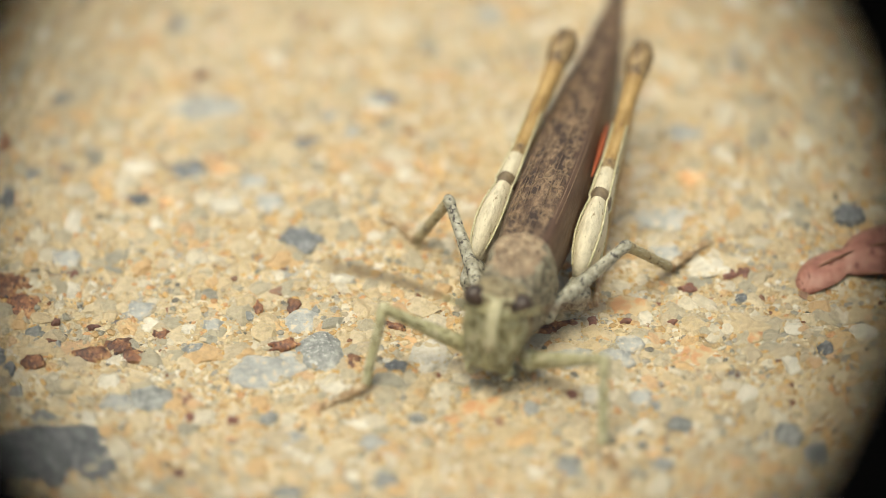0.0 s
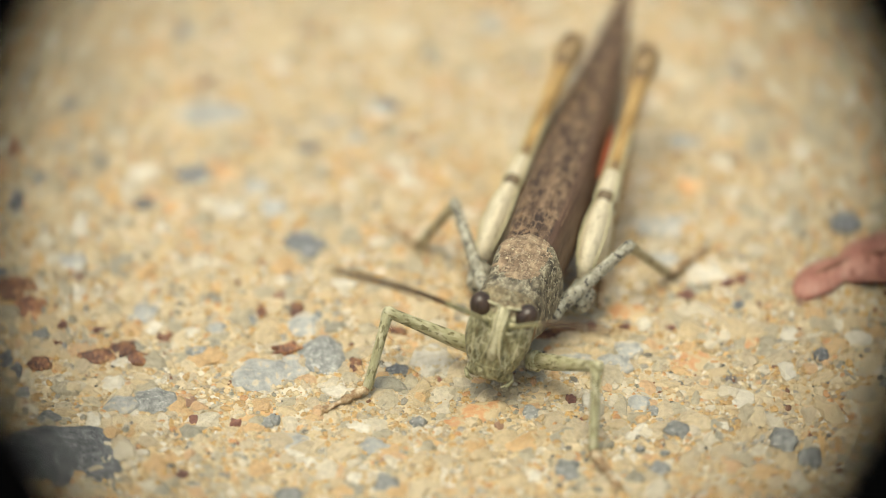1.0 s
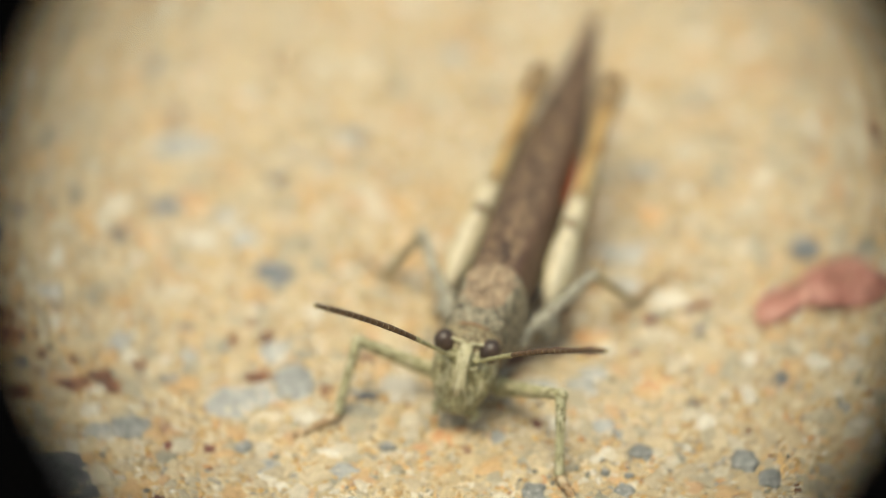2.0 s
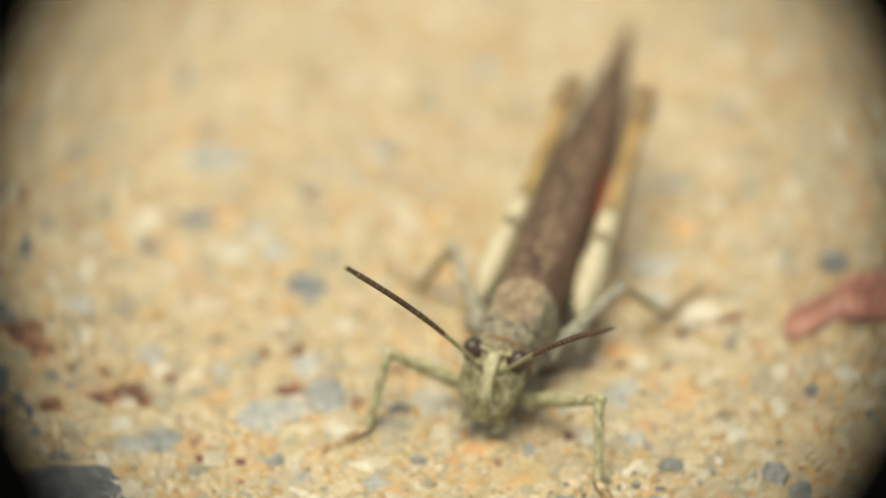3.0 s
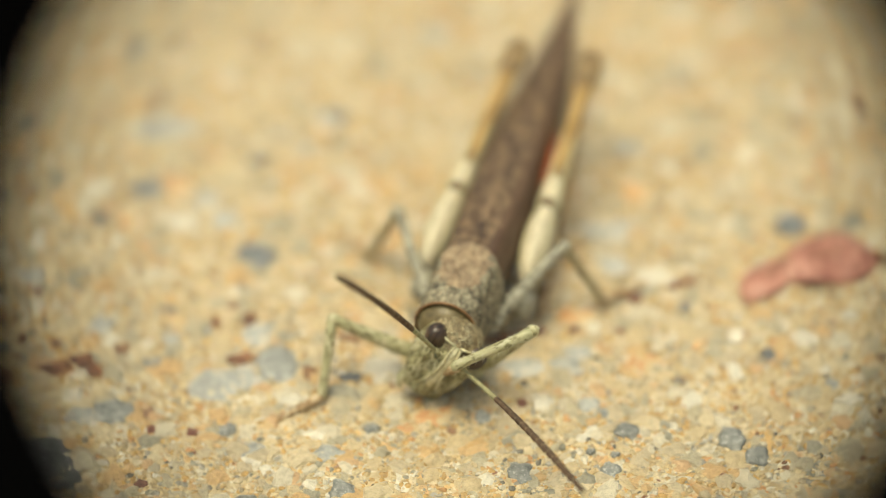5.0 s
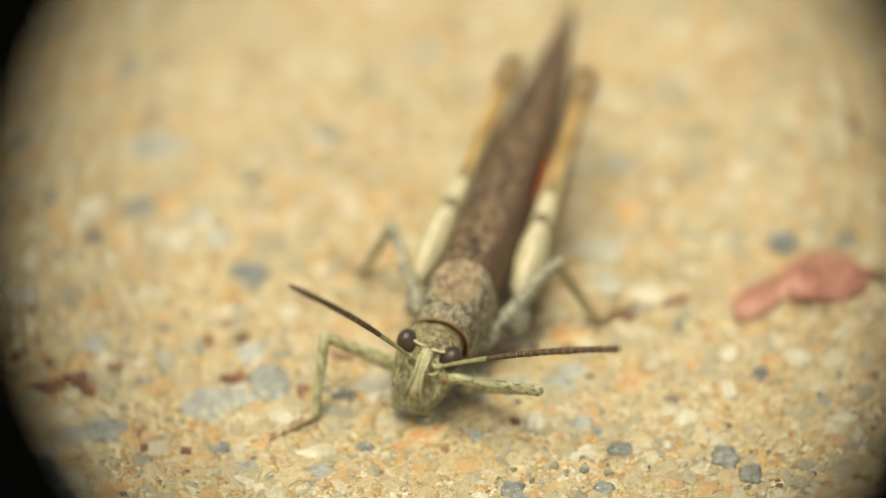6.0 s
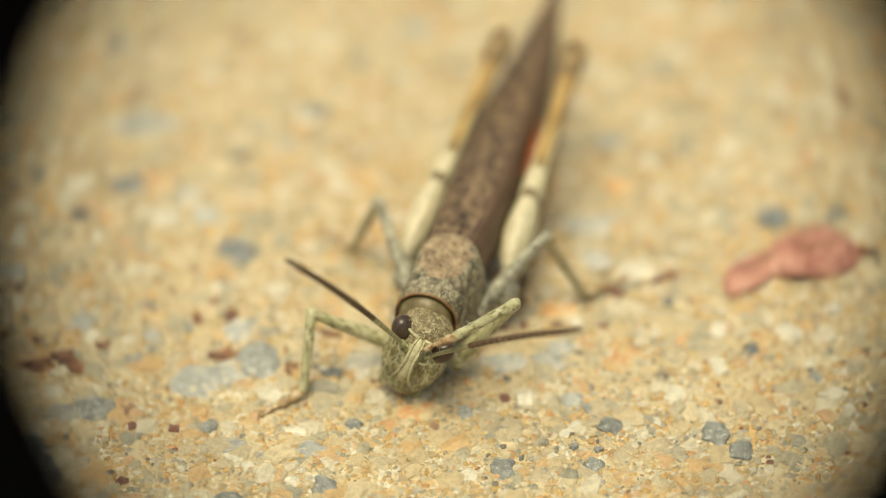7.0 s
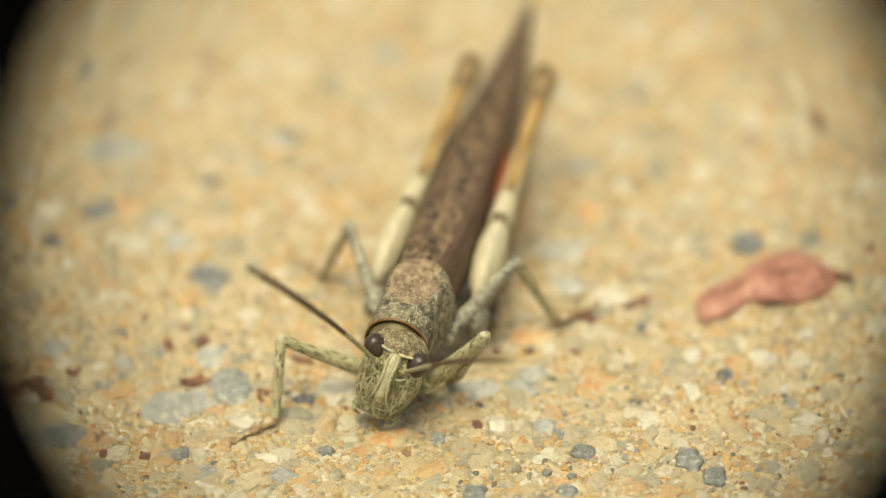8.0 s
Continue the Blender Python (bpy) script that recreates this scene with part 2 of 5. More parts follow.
PEBBLES = grain_material("pebble_mix", [
    (0.0, (0.60, 0.47, 0.27)), (0.16, (0.70, 0.62, 0.46)), (0.32, (0.49, 0.425, 0.29)), (0.48, (0.62, 0.43, 0.21)), (0.62, (0.40, 0.355, 0.25)), (0.74, (0.74, 0.68, 0.54)),
    (0.86, (0.56, 0.45, 0.28)), (0.93, (0.27, 0.25, 0.20)), (0.97, (0.60, 0.38, 0.20))], rough=0.35)
SLATE = material("slate_stone", [(0.3, (0.070, 0.072, 0.071)), (0.5, (0.142, 0.145, 0.142)), (0.7, (0.32, 0.318, 0.30))], 0.55, detail=10, rough=0.42, bump=1.0,
                 bump_size=0.16, speck=(0.34, 0.34, 0.33), speck_size=0.14, speck_cut=0.60, random_value=0.25, specular=0.6)
GREY = material("grey_stone", [(0.3, (0.12, 0.121, 0.109)), (0.5, (0.235, 0.235, 0.21)), (0.7, (0.42, 0.412, 0.365))], 0.45, detail=10, rough=0.4, bump=1.0,
                bump_size=0.16, speck=(0.54, 0.52, 0.46), speck_size=0.16, speck_cut=0.62, random_value=0.25, specular=0.6)
PALE = material("pale_stone", [(0.3, (0.24, 0.242, 0.222)), (0.5, (0.40, 0.395, 0.355)), (0.72, (0.60, 0.565, 0.48))], 0.8, detail=10, rough=0.42, bump=0.9,
                bump_size=0.2, speck=(0.58, 0.50, 0.36), speck_size=0.35, speck_cut=0.58, random_value=0.15)
QUARTZ = material("quartz_stone", [(0.3, (0.46, 0.40, 0.29)), (0.5, (0.64, 0.58, 0.45)), (0.7, (0.76, 0.71, 0.59)), (0.8, (0.58, 0.49, 0.33))], 0.7, detail=9, rough=0.22, bump=0.8, bump_size=0.25,
                  speck=(0.58, 0.47, 0.29), speck_size=0.5, speck_cut=0.58, random_value=0.1, specular=0.7)
RUST = material("rust_stone", [(0.28, (0.035, 0.018, 0.014)), (0.42, (0.115, 0.048, 0.028)), (0.52, (0.27, 0.115, 0.05)), (0.62, (0.48, 0.27, 0.12)), (0.74, (0.56, 0.42, 0.24))], 0.5, detail=10,
                rough=0.45, bump=1.0, bump_size=0.15, speck=(0.04, 0.022, 0.02), speck_size=0.3, speck_cut=0.60, random_value=0.25, specular=0.6)
MAROON = material("maroon_stone", [(0.3, (0.07, 0.035, 0.028)), (0.5, (0.18, 0.08, 0.055)), (0.7, (0.34, 0.18, 0.12))], 0.35, detail=9, rough=0.45, bump=0.9, bump_size=0.15, random_value=0.3)
ORANGE = material("orange_stone", [(0.3, (0.52, 0.24, 0.10)), (0.55, (0.62, 0.38, 0.19)), (0.75, (0.58, 0.44, 0.26))], 0.8, rough=0.6, bump=0.7, bump_size=0.2, speck=(0.58, 0.45, 0.26), speck_size=0.6, speck_cut=0.5,
                  random_value=0.15)
LEAF = material("red_leaf", [(0.3, (0.23, 0.080, 0.055)), (0.5, (0.44, 0.195, 0.14)), (0.75, (0.55, 0.30, 0.22))], 0.9, detail=9, rough=0.36, bump=1.0, bump_size=0.3, speck=(0.24, 0.085, 0.055), speck_size=0.4, speck_cut=0.62)
STALK = material("dry_stalk", [(0.3, (0.16, 0.07, 0.04)), (0.7, (0.30, 0.16, 0.09))], 0.4, rough=0.6)
FACE = material("olive_cuticle", [(0.30, (0.07, 0.06, 0.025)), (0.46, (0.21, 0.185, 0.085)), (0.64, (0.44, 0.405, 0.23))], 0.30, detail=8, rough=0.42, bump=1.0, bump_size=0.16,
                speck=(0.15, 0.12, 0.05), speck_size=0.24, speck_cut=0.615, stretch=(1.4, 1, 0.6), specular=0.5)
RIDGE = material("pale_ridge", [(0.3, (0.42, 0.38, 0.21)), (0.7, (0.66, 0.61, 0.41))], 0.3, rough=0.5, bump=0.8, bump_size=0.12, speck=(0.34, 0.29, 0.14), speck_size=0.18, speck_cut=0.63)
CROWN = material("brown_crown", [(0.32, (0.09, 0.062, 0.032)), (0.5, (0.22, 0.165, 0.085)), (0.66, (0.40, 0.33, 0.19))], 0.28, detail=8, rough=0.5, bump=1.0, bump_size=0.14, speck=(0.46, 0.40, 0.24), speck_size=0.16, speck_cut=0.63)
EYE = material("brown_eye", [(0.35, (0.020, 0.012, 0.008)), (0.65, (0.075, 0.045, 0.028))], 0.4, rough=0.30, specular=0.45, stretch=(3, 1, 0.4), coat=0.1)
LIMB = material("mottled_limb", [(0.3, (0.29, 0.265, 0.135)), (0.5, (0.43, 0.40, 0.23)), (0.7, (0.58, 0.54, 0.36))], 0.5, rough=0.45, bump=0.5, bump_size=0.15,
                speck=(0.20, 0.175, 0.085), speck_size=0.3, speck_cut=0.57, stretch=(1.5, 0.6, 1.5))
GREY_LIMB = material("grey_limb", [(0.3, (0.17, 0.155, 0.105)), (0.5, (0.36, 0.335, 0.25)), (0.7, (0.55, 0.52, 0.41))], 0.4, rough=0.5, bump=0.7, bump_size=0.14,
                     speck=(0.07, 0.06, 0.05), speck_size=0.28, speck_cut=0.57)
SHIN = material("brown_shin", [(0.3, (0.26, 0.21, 0.11)), (0.7, (0.48, 0.41, 0.25))], 0.5, rough=0.5, speck=(0.14, 0.09, 0.04), speck_size=0.4, speck_cut=0.6)
FOOT = material("orange_foot", [(0.34, (0.15, 0.08, 0.038)), (0.48, (0.36, 0.23, 0.11)), (0.66, (0.60, 0.49, 0.32))], 0.35, rough=0.4, bump=0.5, bump_size=0.1)
HORN = material("brown_antenna", [(0.3, (0.050, 0.027, 0.014)), (0.6, (0.110, 0.062, 0.032)), (0.8, (0.19, 0.118, 0.062))], 0.3, rough=0.5, bump=0.5, bump_size=0.08)
HORN_BASE = material("olive_antenna", [(0.3, (0.20, 0.18, 0.09)), (0.7, (0.36, 0.33, 0.18))], 0.3, rough=0.5)
SHIELD = material("tan_shield", [(0.32, (0.10, 0.064, 0.038)), (0.48, (0.27, 0.185, 0.11)), (0.62, (0.44, 0.325, 0.20)), (0.8, (0.20, 0.14, 0.085))], 0.6, detail=9, rough=0.6,
                  bump=1.0, bump_size=0.18, speck=(0.56, 0.47, 0.30), speck_size=0.18, speck_cut=0.63)
SHIELD_SIDE = material("grey_shield", [(0.34, (0.042, 0.034, 0.024)), (0.5, (0.155, 0.128, 0.082)), (0.66, (0.37, 0.315, 0.21))], 0.5, detail=10, rough=0.6, bump=1.0,
                       bump_size=0.18, speck=(0.46, 0.42, 0.28), speck_size=0.2, speck_cut=0.62)
RIM = material("brown_rim", [(0.3, (0.16, 0.075, 0.03)), (0.7, (0.32, 0.17, 0.07))], 0.4, rough=0.35)
NECK = material("neck_skin", [(0.3, (0.10, 0.075, 0.035)), (0.7, (0.22, 0.17, 0.085))], 0.6, rough=0.35)
WING = material("brown_wing", [(0.34, (0.052, 0.030, 0.018)), (0.5, (0.128, 0.078, 0.045)), (0.64, (0.30, 0.20, 0.118))], 0.5, detail=9, rough=0.55, bump=1.0,
                bump_size=0.18, speck=(0.048, 0.028, 0.019), speck_size=0.85, speck_cut=0.55, stretch=(1.2, 0.85, 1))
WING_SIDE = material("dark_wing", [(0.3, (0.060, 0.031, 0.018)), (0.6, (0.108, 0.060, 0.035)), (0.8, (0.165, 0.096, 0.056))], 0.6, rough=0.45, bump=0.6, bump_size=0.2,
                     stretch=(1, 0.25, 1))
MARGIN = material("pale_margin", [(0.3, (0.34, 0.29, 0.22)), (0.7, (0.50, 0.44, 0.35))], 0.5, rough=0.5, bump=0.5, bump_size=0.2)
VEIN = material("wing_vein", [(0.3, (0.15, 0.095, 0.056)), (0.7, (0.27, 0.18, 0.11))], 0.4, rough=0.5)
BELLY = material("dark_belly", [(0.3, (0.09, 0.05, 0.03)), (0.7, (0.20, 0.12, 0.07))], 0.7, rough=0.5)
TAIL = material("red_tail", [(0.3, (0.38, 0.075, 0.02)), (0.7, (0.55, 0.16, 0.05))], 0.7, rough=0.4)
RED_EDGE = material("red_wing_edge", [(0.3, (0.24, 0.05, 0.02)), (0.7, (0.42, 0.11, 0.04))], 0.5, rough=0.45)
CREAM = material("cream_thigh", [(0.3, (0.48, 0.41, 0.27)), (0.5, (0.68, 0.60, 0.42)), (0.75, (0.57, 0.49, 0.33))], 0.6, detail=8, rough=0.5, bump=0.9, bump_size=0.2, stretch=(1.5, 0.6, 1.5),
                 speck=(0.28, 0.21, 0.11), speck_size=0.3, speck_cut=0.66)
BAND = material("dark_band", [(0.3, (0.09, 0.06, 0.035)), (0.7, (0.26, 0.19, 0.11))], 0.4, rough=0.5)
GOLD = material("gold_thigh", [(0.3, (0.16, 0.085, 0.035)), (0.46, (0.33, 0.20, 0.065)), (0.62, (0.50, 0.33, 0.13)), (0.8, (0.22, 0.12, 0.05))], 0.9, detail=7, rough=0.45, bump=0.6, bump_size=0.2, stretch=(1.6, 0.5, 1.6))
KNEE = material("brown_knee", [(0.32, (0.075, 0.045, 0.024)), (0.5, (0.22, 0.14, 0.062)), (0.66, (0.42, 0.30, 0.145))], 0.6, rough=0.45, bump=0.5, bump_size=0.2)
HAIR = material("pale_hair", [(0.3, (0.50, 0.46, 0.34)), (0.7, (0.62, 0.58, 0.44))], 0.3, rough=0.5)
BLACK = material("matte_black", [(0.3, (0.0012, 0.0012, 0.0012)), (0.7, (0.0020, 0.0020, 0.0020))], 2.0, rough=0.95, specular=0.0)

add_net(FACE, 0.42, (0.62, 0.575, 0.37), 0.12, (1.3, 1, 0.55), 0.75, 0.45)
add_net(CROWN, 0.26, (0.54, 0.47, 0.30), 0.10, (1, 1, 1), 0.8, 0.45)
add_net(SHIELD, 0.24, (0.60, 0.45, 0.30), 0.13, (1, 1, 1), 0.6, 0.45)
add_net(SHIELD_SIDE, 0.26, (0.56, 0.50, 0.35), 0.13, (1, 1, 1), 0.75, 0.35)
add_net(WING, 0.5, (0.34, 0.23, 0.135), 0.09, (1.0, 0.7, 1), 0.7, 0.6)


# ---- mesh helpers ----
def part(name, bm, mats, parent, label="", smooth=True):
    """Links a bmesh, built in millimetres, as one mesh object under a thing or a part."""
    bmesh.ops.scale(bm, vec=(MM, MM, MM), verts=bm.verts)
    bmesh.ops.recalc_face_normals(bm, faces=bm.faces)
    me = bpy.data.meshes.new(name)
    bm.to_mesh(me)
    bm.free()
    for m in mats if isinstance(mats, (list, tuple)) else [mats]:
        me.materials.append(m)
    me.polygons.foreach_set("use_smooth", [smooth] * len(me.polygons))
    ob = new(name, me)
    if parent:
        ob.parent = parent
    return tagged(ob, label)


def loft(bm, rings, slots=None, closed=True, cap=True):
    """A skin over rings of points; slots gives the material of the faces behind each ring."""
    rows = [[bm.verts.new(p) for p in r] for r in rings]
    k = len(rows[0])
    for i in range(len(rows) - 1):
        for j in range(k if closed else k - 1):
            f = bm.faces.new((rows[i][j], rows[i][(j + 1) % k], rows[i + 1][(j + 1) % k], rows[i + 1][j]))
            if slots:
                f.material_index = slots[i]
    if cap and closed:
        for i, r in ((0, rows[0]), (-1, rows[-1])):
            f = bm.faces.new(r)
            if slots:
                f.material_index = slots[i]
    return bm


def ring(centre, a, b, wide, high, k=14, power=2.0, low=None):
    """A rounded ring round centre in the plane of the unit vectors a and b; low: its height downwards."""
    pts = []
    for i in range(k):
        t = 2 * math.pi * i / k
        c, s = math.cos(t), math.sin(t)
        c, s = math.copysign(abs(c) ** (2 / power), c), math.copysign(abs(s) ** (2 / power), s)
        pts.append(centre + a * (wide * c) + b * ((high if s > 0 or low is None else low) * s))
    return pts


def limb(bm, stations, k=10, slots=None, bend=0.0):
    """A limb along +y: stations of (y, half width, half height); bend lifts its middle."""
    y1 = stations[-1][0]
    rings = [ring(Vector((0, y, bend * math.sin(math.pi * max(0, min(1, y / y1))))), Vector((1, 0, 0)), Vector((0, 0, 1)), w, h, k) for y, w, h in stations]
    return loft(bm, rings, slots)


def blob(bm, centre, radii, level=2, rough=0.0, seed=0.0, turn=None, slot=0):
    """A lumpy ball."""
    made = bmesh.ops.create_icosphere(bm, subdivisions=level, radius=1.0)["verts"]
    for v in made:
        d = v.co.copy()
        s = 1 + rough * noise.noise(d * 1.7 + Vector((seed, seed * 0.7, 0)))
        p = Vector((d.x * radii[0], d.y * radii[1], d.z * radii[2])) * s
        v.co = Vector(centre) + (turn @ p if turn else p)
    for f in {f for v in made for f in v.link_faces}:
        f.material_index = slot
    return bm


def spike(bm, root, tip, r, slot=0):
    """A hair or thorn."""
    root, tip = Vector(root), Vector(tip)
    d = (tip - root).normalized()
    a = d.orthogonal().normalized()
    b = d.cross(a)
    base = [bm.verts.new(root + a * (r * math.cos(t)) + b * (r * math.sin(t))) for t in (0, 2.094, 4.189)]
    top = bm.verts.new(tip)
    for i in range(3):
        bm.faces.new((base[i], base[(i + 1) % 3], top)).material_index = slot


def tube(bm, points, radius, k=6, slot=0):
    pts = [Vector(p) for p in points]
    rings = []
    for i, p in enumerate(pts):
        d = (pts[min(i + 1, len(pts) - 1)] - pts[max(i - 1, 0)]).normalized()
        a = d.cross(Vector((0.3, 0.2, 1))).normalized()
        r = radius[i] if isinstance(radius, (list, tuple)) else radius
        rings.append(ring(p, a, a.cross(d), r, r, k))
    return loft(bm, rings, [slot] * len(rings))


def aim(root, way):
    """The pose of a limb at root whose +y runs along way, with its +z as far up as it goes."""
    y = Vector(way).normalized()
    x = y.cross(Vector((0, 0, 1))).normalized()
    return Matrix.Translation(root) @ Matrix((x, y, x.cross(y))).transposed().to_4x4()


# ---- ground ----
def relief(x, y):
    """Height of the concrete in mm."""
    return 0.16 * noise.noise(Vector((x * 0.16, y * 0.16, 0.3))) + 0.10 * noise.noise(Vector((x * 0.6, y * 0.6, 2.3))) + 0.06 * noise.noise(Vector((x * 1.7, y * 1.7, 5.1)))


def make_ground():
    x0, x1, y0, y1, step = -46.0, 52.0, -34.0, 56.0, 0.4
    nx, ny = int((x1 - x0) / step), int((y1 - y0) / step)
    verts, faces = [], []
    for j in range(ny + 1):
        for i in range(nx + 1):
            x, y = x0 + i * step, y0 + j * step
            edge = i in (0, nx) or j in (0, ny)
            verts.append((x * MM, y * MM, 0.0 if edge else relief(x, y) * MM))
    for j in range(ny):
        for i in range(nx):
            a = j * (nx + 1) + i
            faces.append((a, a + 1, a + nx + 2, a + nx + 1))
    corner = [0, nx, (ny + 1) * (nx + 1) - 1, ny * (nx + 1)]
    far = len(verts)
    verts += [(-60, -60, 0), (60, -60, 0), (60, 60, 0), (-60, 60, 0)]
    sides = [list(range(0, nx + 1)), [j * (nx + 1) + nx for j in range(ny + 1)], [ny * (nx + 1) + i for i in range(nx, -1, -1)], [j * (nx + 1) for j in range(ny, -1, -1)]]
    for s, row in enumerate(sides):
        a, b = far + s, far + (s + 1) % 4
        mid = len(row) // 2
        for i in range(len(row) - 1):
            faces.append((row[i + 1], row[i], a if i < mid else b))
        faces.append((a, b, row[mid]))
    me = bpy.data.meshes.new("ground")
    me.from_pydata(verts, [], faces)
    me.materials.append(CEMENT)
    me.polygons.foreach_set("use_smooth", [i < nx * ny for i in range(len(me.polygons))])
    return tagged(new("ground", me), "sandy beige concrete with exposed small stones and grains", "ground", kind="structure")


ground = make_ground()

# Stones set in the concrete: x, y, half length, half width, turn in degrees, how far they stand out.
STONES_SLATE = [
    (-20.2, -15.1, 4.12, 2.53, -4, 0.50),
    (-25.0, -0.5, 1.80, 1.44, 0, 0.30),
    (-25.1, -6.0, 1.33, 2.01, 0, 0.30),
    (-23.4, -7.4, 0.41, 0.80, 0, 0.30),
    (-22.8, -8.5, 0.41, 0.58, 0, 0.30),
    (-24.4, -8.3, 0.71, 0.40, 0, 0.30),
    (-2.8, -9.3, 0.65, 0.44, 0, 0.30),
    (19.5, -9.0, 0.41, 0.58, 0, 0.30),
    (15.4, -5.0, 0.36, 0.36, 0, 0.30),
    (-24.9, -15.4, 0.72, 1.31, 0, 0.30),
    (-7.6, 0.8, 1.14, 0.99, -8, 0.40),
    (-13.9, 19.0, 0.56, 0.75, 0, 0.30),
    (-20.2, 13.0, 0.55, 0.51, 0, 0.30),
    (-2.9, 12.1, 0.92, 0.60, -8, 0.30),
]
STONES_SLATE += [
    (-7.1, 8.7, 0.85, 0.46, 10, 0.30),
    (-13.5, 7.0, 1.09, 0.82, 12, 0.30),
    (-21.9, 6.9, 0.55, 0.32, 0, 0.30),
    (-16.1, 4.5, 0.60, 0.45, 0, 0.30),
    (21.7, 1.2, 0.84, 0.90, 0, 0.80),
    (-23.2, 5.1, 0.45, 1.09, 0, 0.30),
]
STONES_GREY = [
    (-6.7, -8.0, 1.30, 1.51, 15, 0.40),
    (11.5, -14.5, 0.70, 0.61, 15, 0.40),
    (10.8, -16.2, 0.26, 0.26, 0, 0.30),
    (9.5, -15.9, 0.29, 0.26, 0, 0.30),
    (17.0, -15.3, 0.70, 0.83, 0, 0.50),
    (18.0, -16.8, 0.52, 0.61, 0, 0.30),
    (-15.6, -10.9, 1.23, 1.01, 5, 0.40),
    (-22.4, -10.2, 0.44, 0.44, 0, 0.30),
    (-20.9, -12.1, 0.70, 0.48, 0, 0.30),
    (-9.3, -12.8, 0.32, 0.48, 0, 0.30),
    (4.0, -12.7, 0.44, 0.61, 0, 0.30),
    (10.4, -12.9, 0.35, 0.39, 0, 0.30),
    (5.7, -17.2, 0.72, 0.91, 0, 0.30),
    (10.4, -17.4, 0.52, 0.61, 0, 0.30),
]
STONES_GREY += [
    (-3.7, -17.9, 0.72, 0.74, 0, 0.30),
    (-8.6, -18.3, 0.72, 0.61, 0, 0.30),
    (-21.5, -5.6, 0.53, 0.49, 0, 0.30),
    (-20.6, -6.7, 0.53, 0.44, 0, 0.30),
    (-10.4, -5.0, 0.36, 0.45, 0, 0.30),
    (-6.9, -4.9, 0.27, 0.40, 0, 0.30),
    (-13.2, -7.5, 0.71, 0.53, 0, 0.30),
    (22.7, -11.5, 0.48, 0.40, 0, 0.30),
    (18.3, -16.8, 0.56, 0.75, 0, 0.40),
    (-1.9, -13.3, 0.41, 0.40, 0, 0.30),
    (-9.7, -12.9, 0.33, 0.45, 0, 0.30),
]
STONES_PALE = [
    (-9.8, -9.3, 1.70, 1.42, 10, 0.35),
    (-8.2, -8.8, 1.18, 0.97, 12, 0.30),
    (-17.3, -11.3, 0.94, 0.75, 0, 0.30),
    (-16.1, -4.1, 0.89, 0.76, 0, 0.30),
    (-8.6, -14.4, 1.34, 0.74, 0, 0.15),
    (-7.6, -5.6, 0.95, 0.98, 0, 0.30),
    (9.3, -8.2, 0.88, 0.71, 0, 0.30),
    (8.5, -9.1, 0.73, 0.66, 0, 0.30),
    (9.7, -12.3, 0.64, 0.62, 0, 0.30),
    (6.1, -20.7, 1.03, 0.65, 0, 0.30),
    (-12.3, -5.6, 0.59, 0.54, 0, 0.30),
    (-12.2, 12.0, 2.02, 1.11, -5, 0.30),
    (-5.7, 10.8, 0.61, 0.46, 0, 0.30),
    (-9.9, 5.7, 0.85, 0.59, 0, 0.30),
]
STONES_PALE += [
    (-9.1, 3.8, 0.84, 0.82, 0, 0.30),
    (-4.5, 9.4, 0.55, 0.64, 0, 0.30),
    (11.9, 1.7, 1.80, 1.08, 0, 0.30),
    (11.7, -1.3, 1.19, 0.81, 0, 0.30),
    (13.3, 8.3, 1.16, 0.69, -10, 0.30),
    (3.2, 18.9, 0.93, 0.84, 0, 0.30),
    (-16.0, -4.0, 0.47, 0.45, 0, 0.30),
    (-19.9, -0.0, 0.90, 0.81, 0, 0.30),
    (6.2, -9.1, 1.37, 0.94, 0, 0.20),
    (8.7, -9.3, 0.75, 0.81, 0, 0.20),
    (-4.2, -15.0, 0.94, 0.71, 0, 0.30),
]
STONES_QUARTZ = [
    (-1.0, -8.6, 1.06, 1.33, 0, 0.40),
    (13.8, -2.6, 1.04, 0.99, 0, 0.60),
    (-18.7, -12.5, 0.47, 0.70, 0, 0.30),
    (-17.6, -9.7, 0.76, 0.80, 0, 0.30),
    (-13.5, -19.2, 0.72, 0.48, 0, 0.30),
    (-16.1, -15.0, 0.35, 0.31, 0, 0.30),
    (-5.9, -10.8, 0.82, 0.66, 10, 0.30),
    (-15.5, -5.3, 0.53, 0.49, 0, 0.30),
    (-4.8, -13.6, 0.87, 0.44, 0, 0.15),
    (-11.5, 3.8, 1.08, 0.91, 0, 0.40),
    (15.8, 4.0, 0.48, 0.50, 0, 0.30),
    (-16.2, 7.0, 0.91, 0.73, 0, 0.30),
    (24.2, -6.3, 0.60, 0.45, 0, 0.30),
    (22.4, -10.4, 0.36, 0.45, 0, 0.30),
]
STONES_QUARTZ += [
    (23.5, -12.9, 0.74, 0.45, 0, 0.50),
    (24.2, -14.2, 0.41, 0.53, 0, 0.50),
    (7.2, -12.0, 0.59, 0.63, 0, 0.30),
]
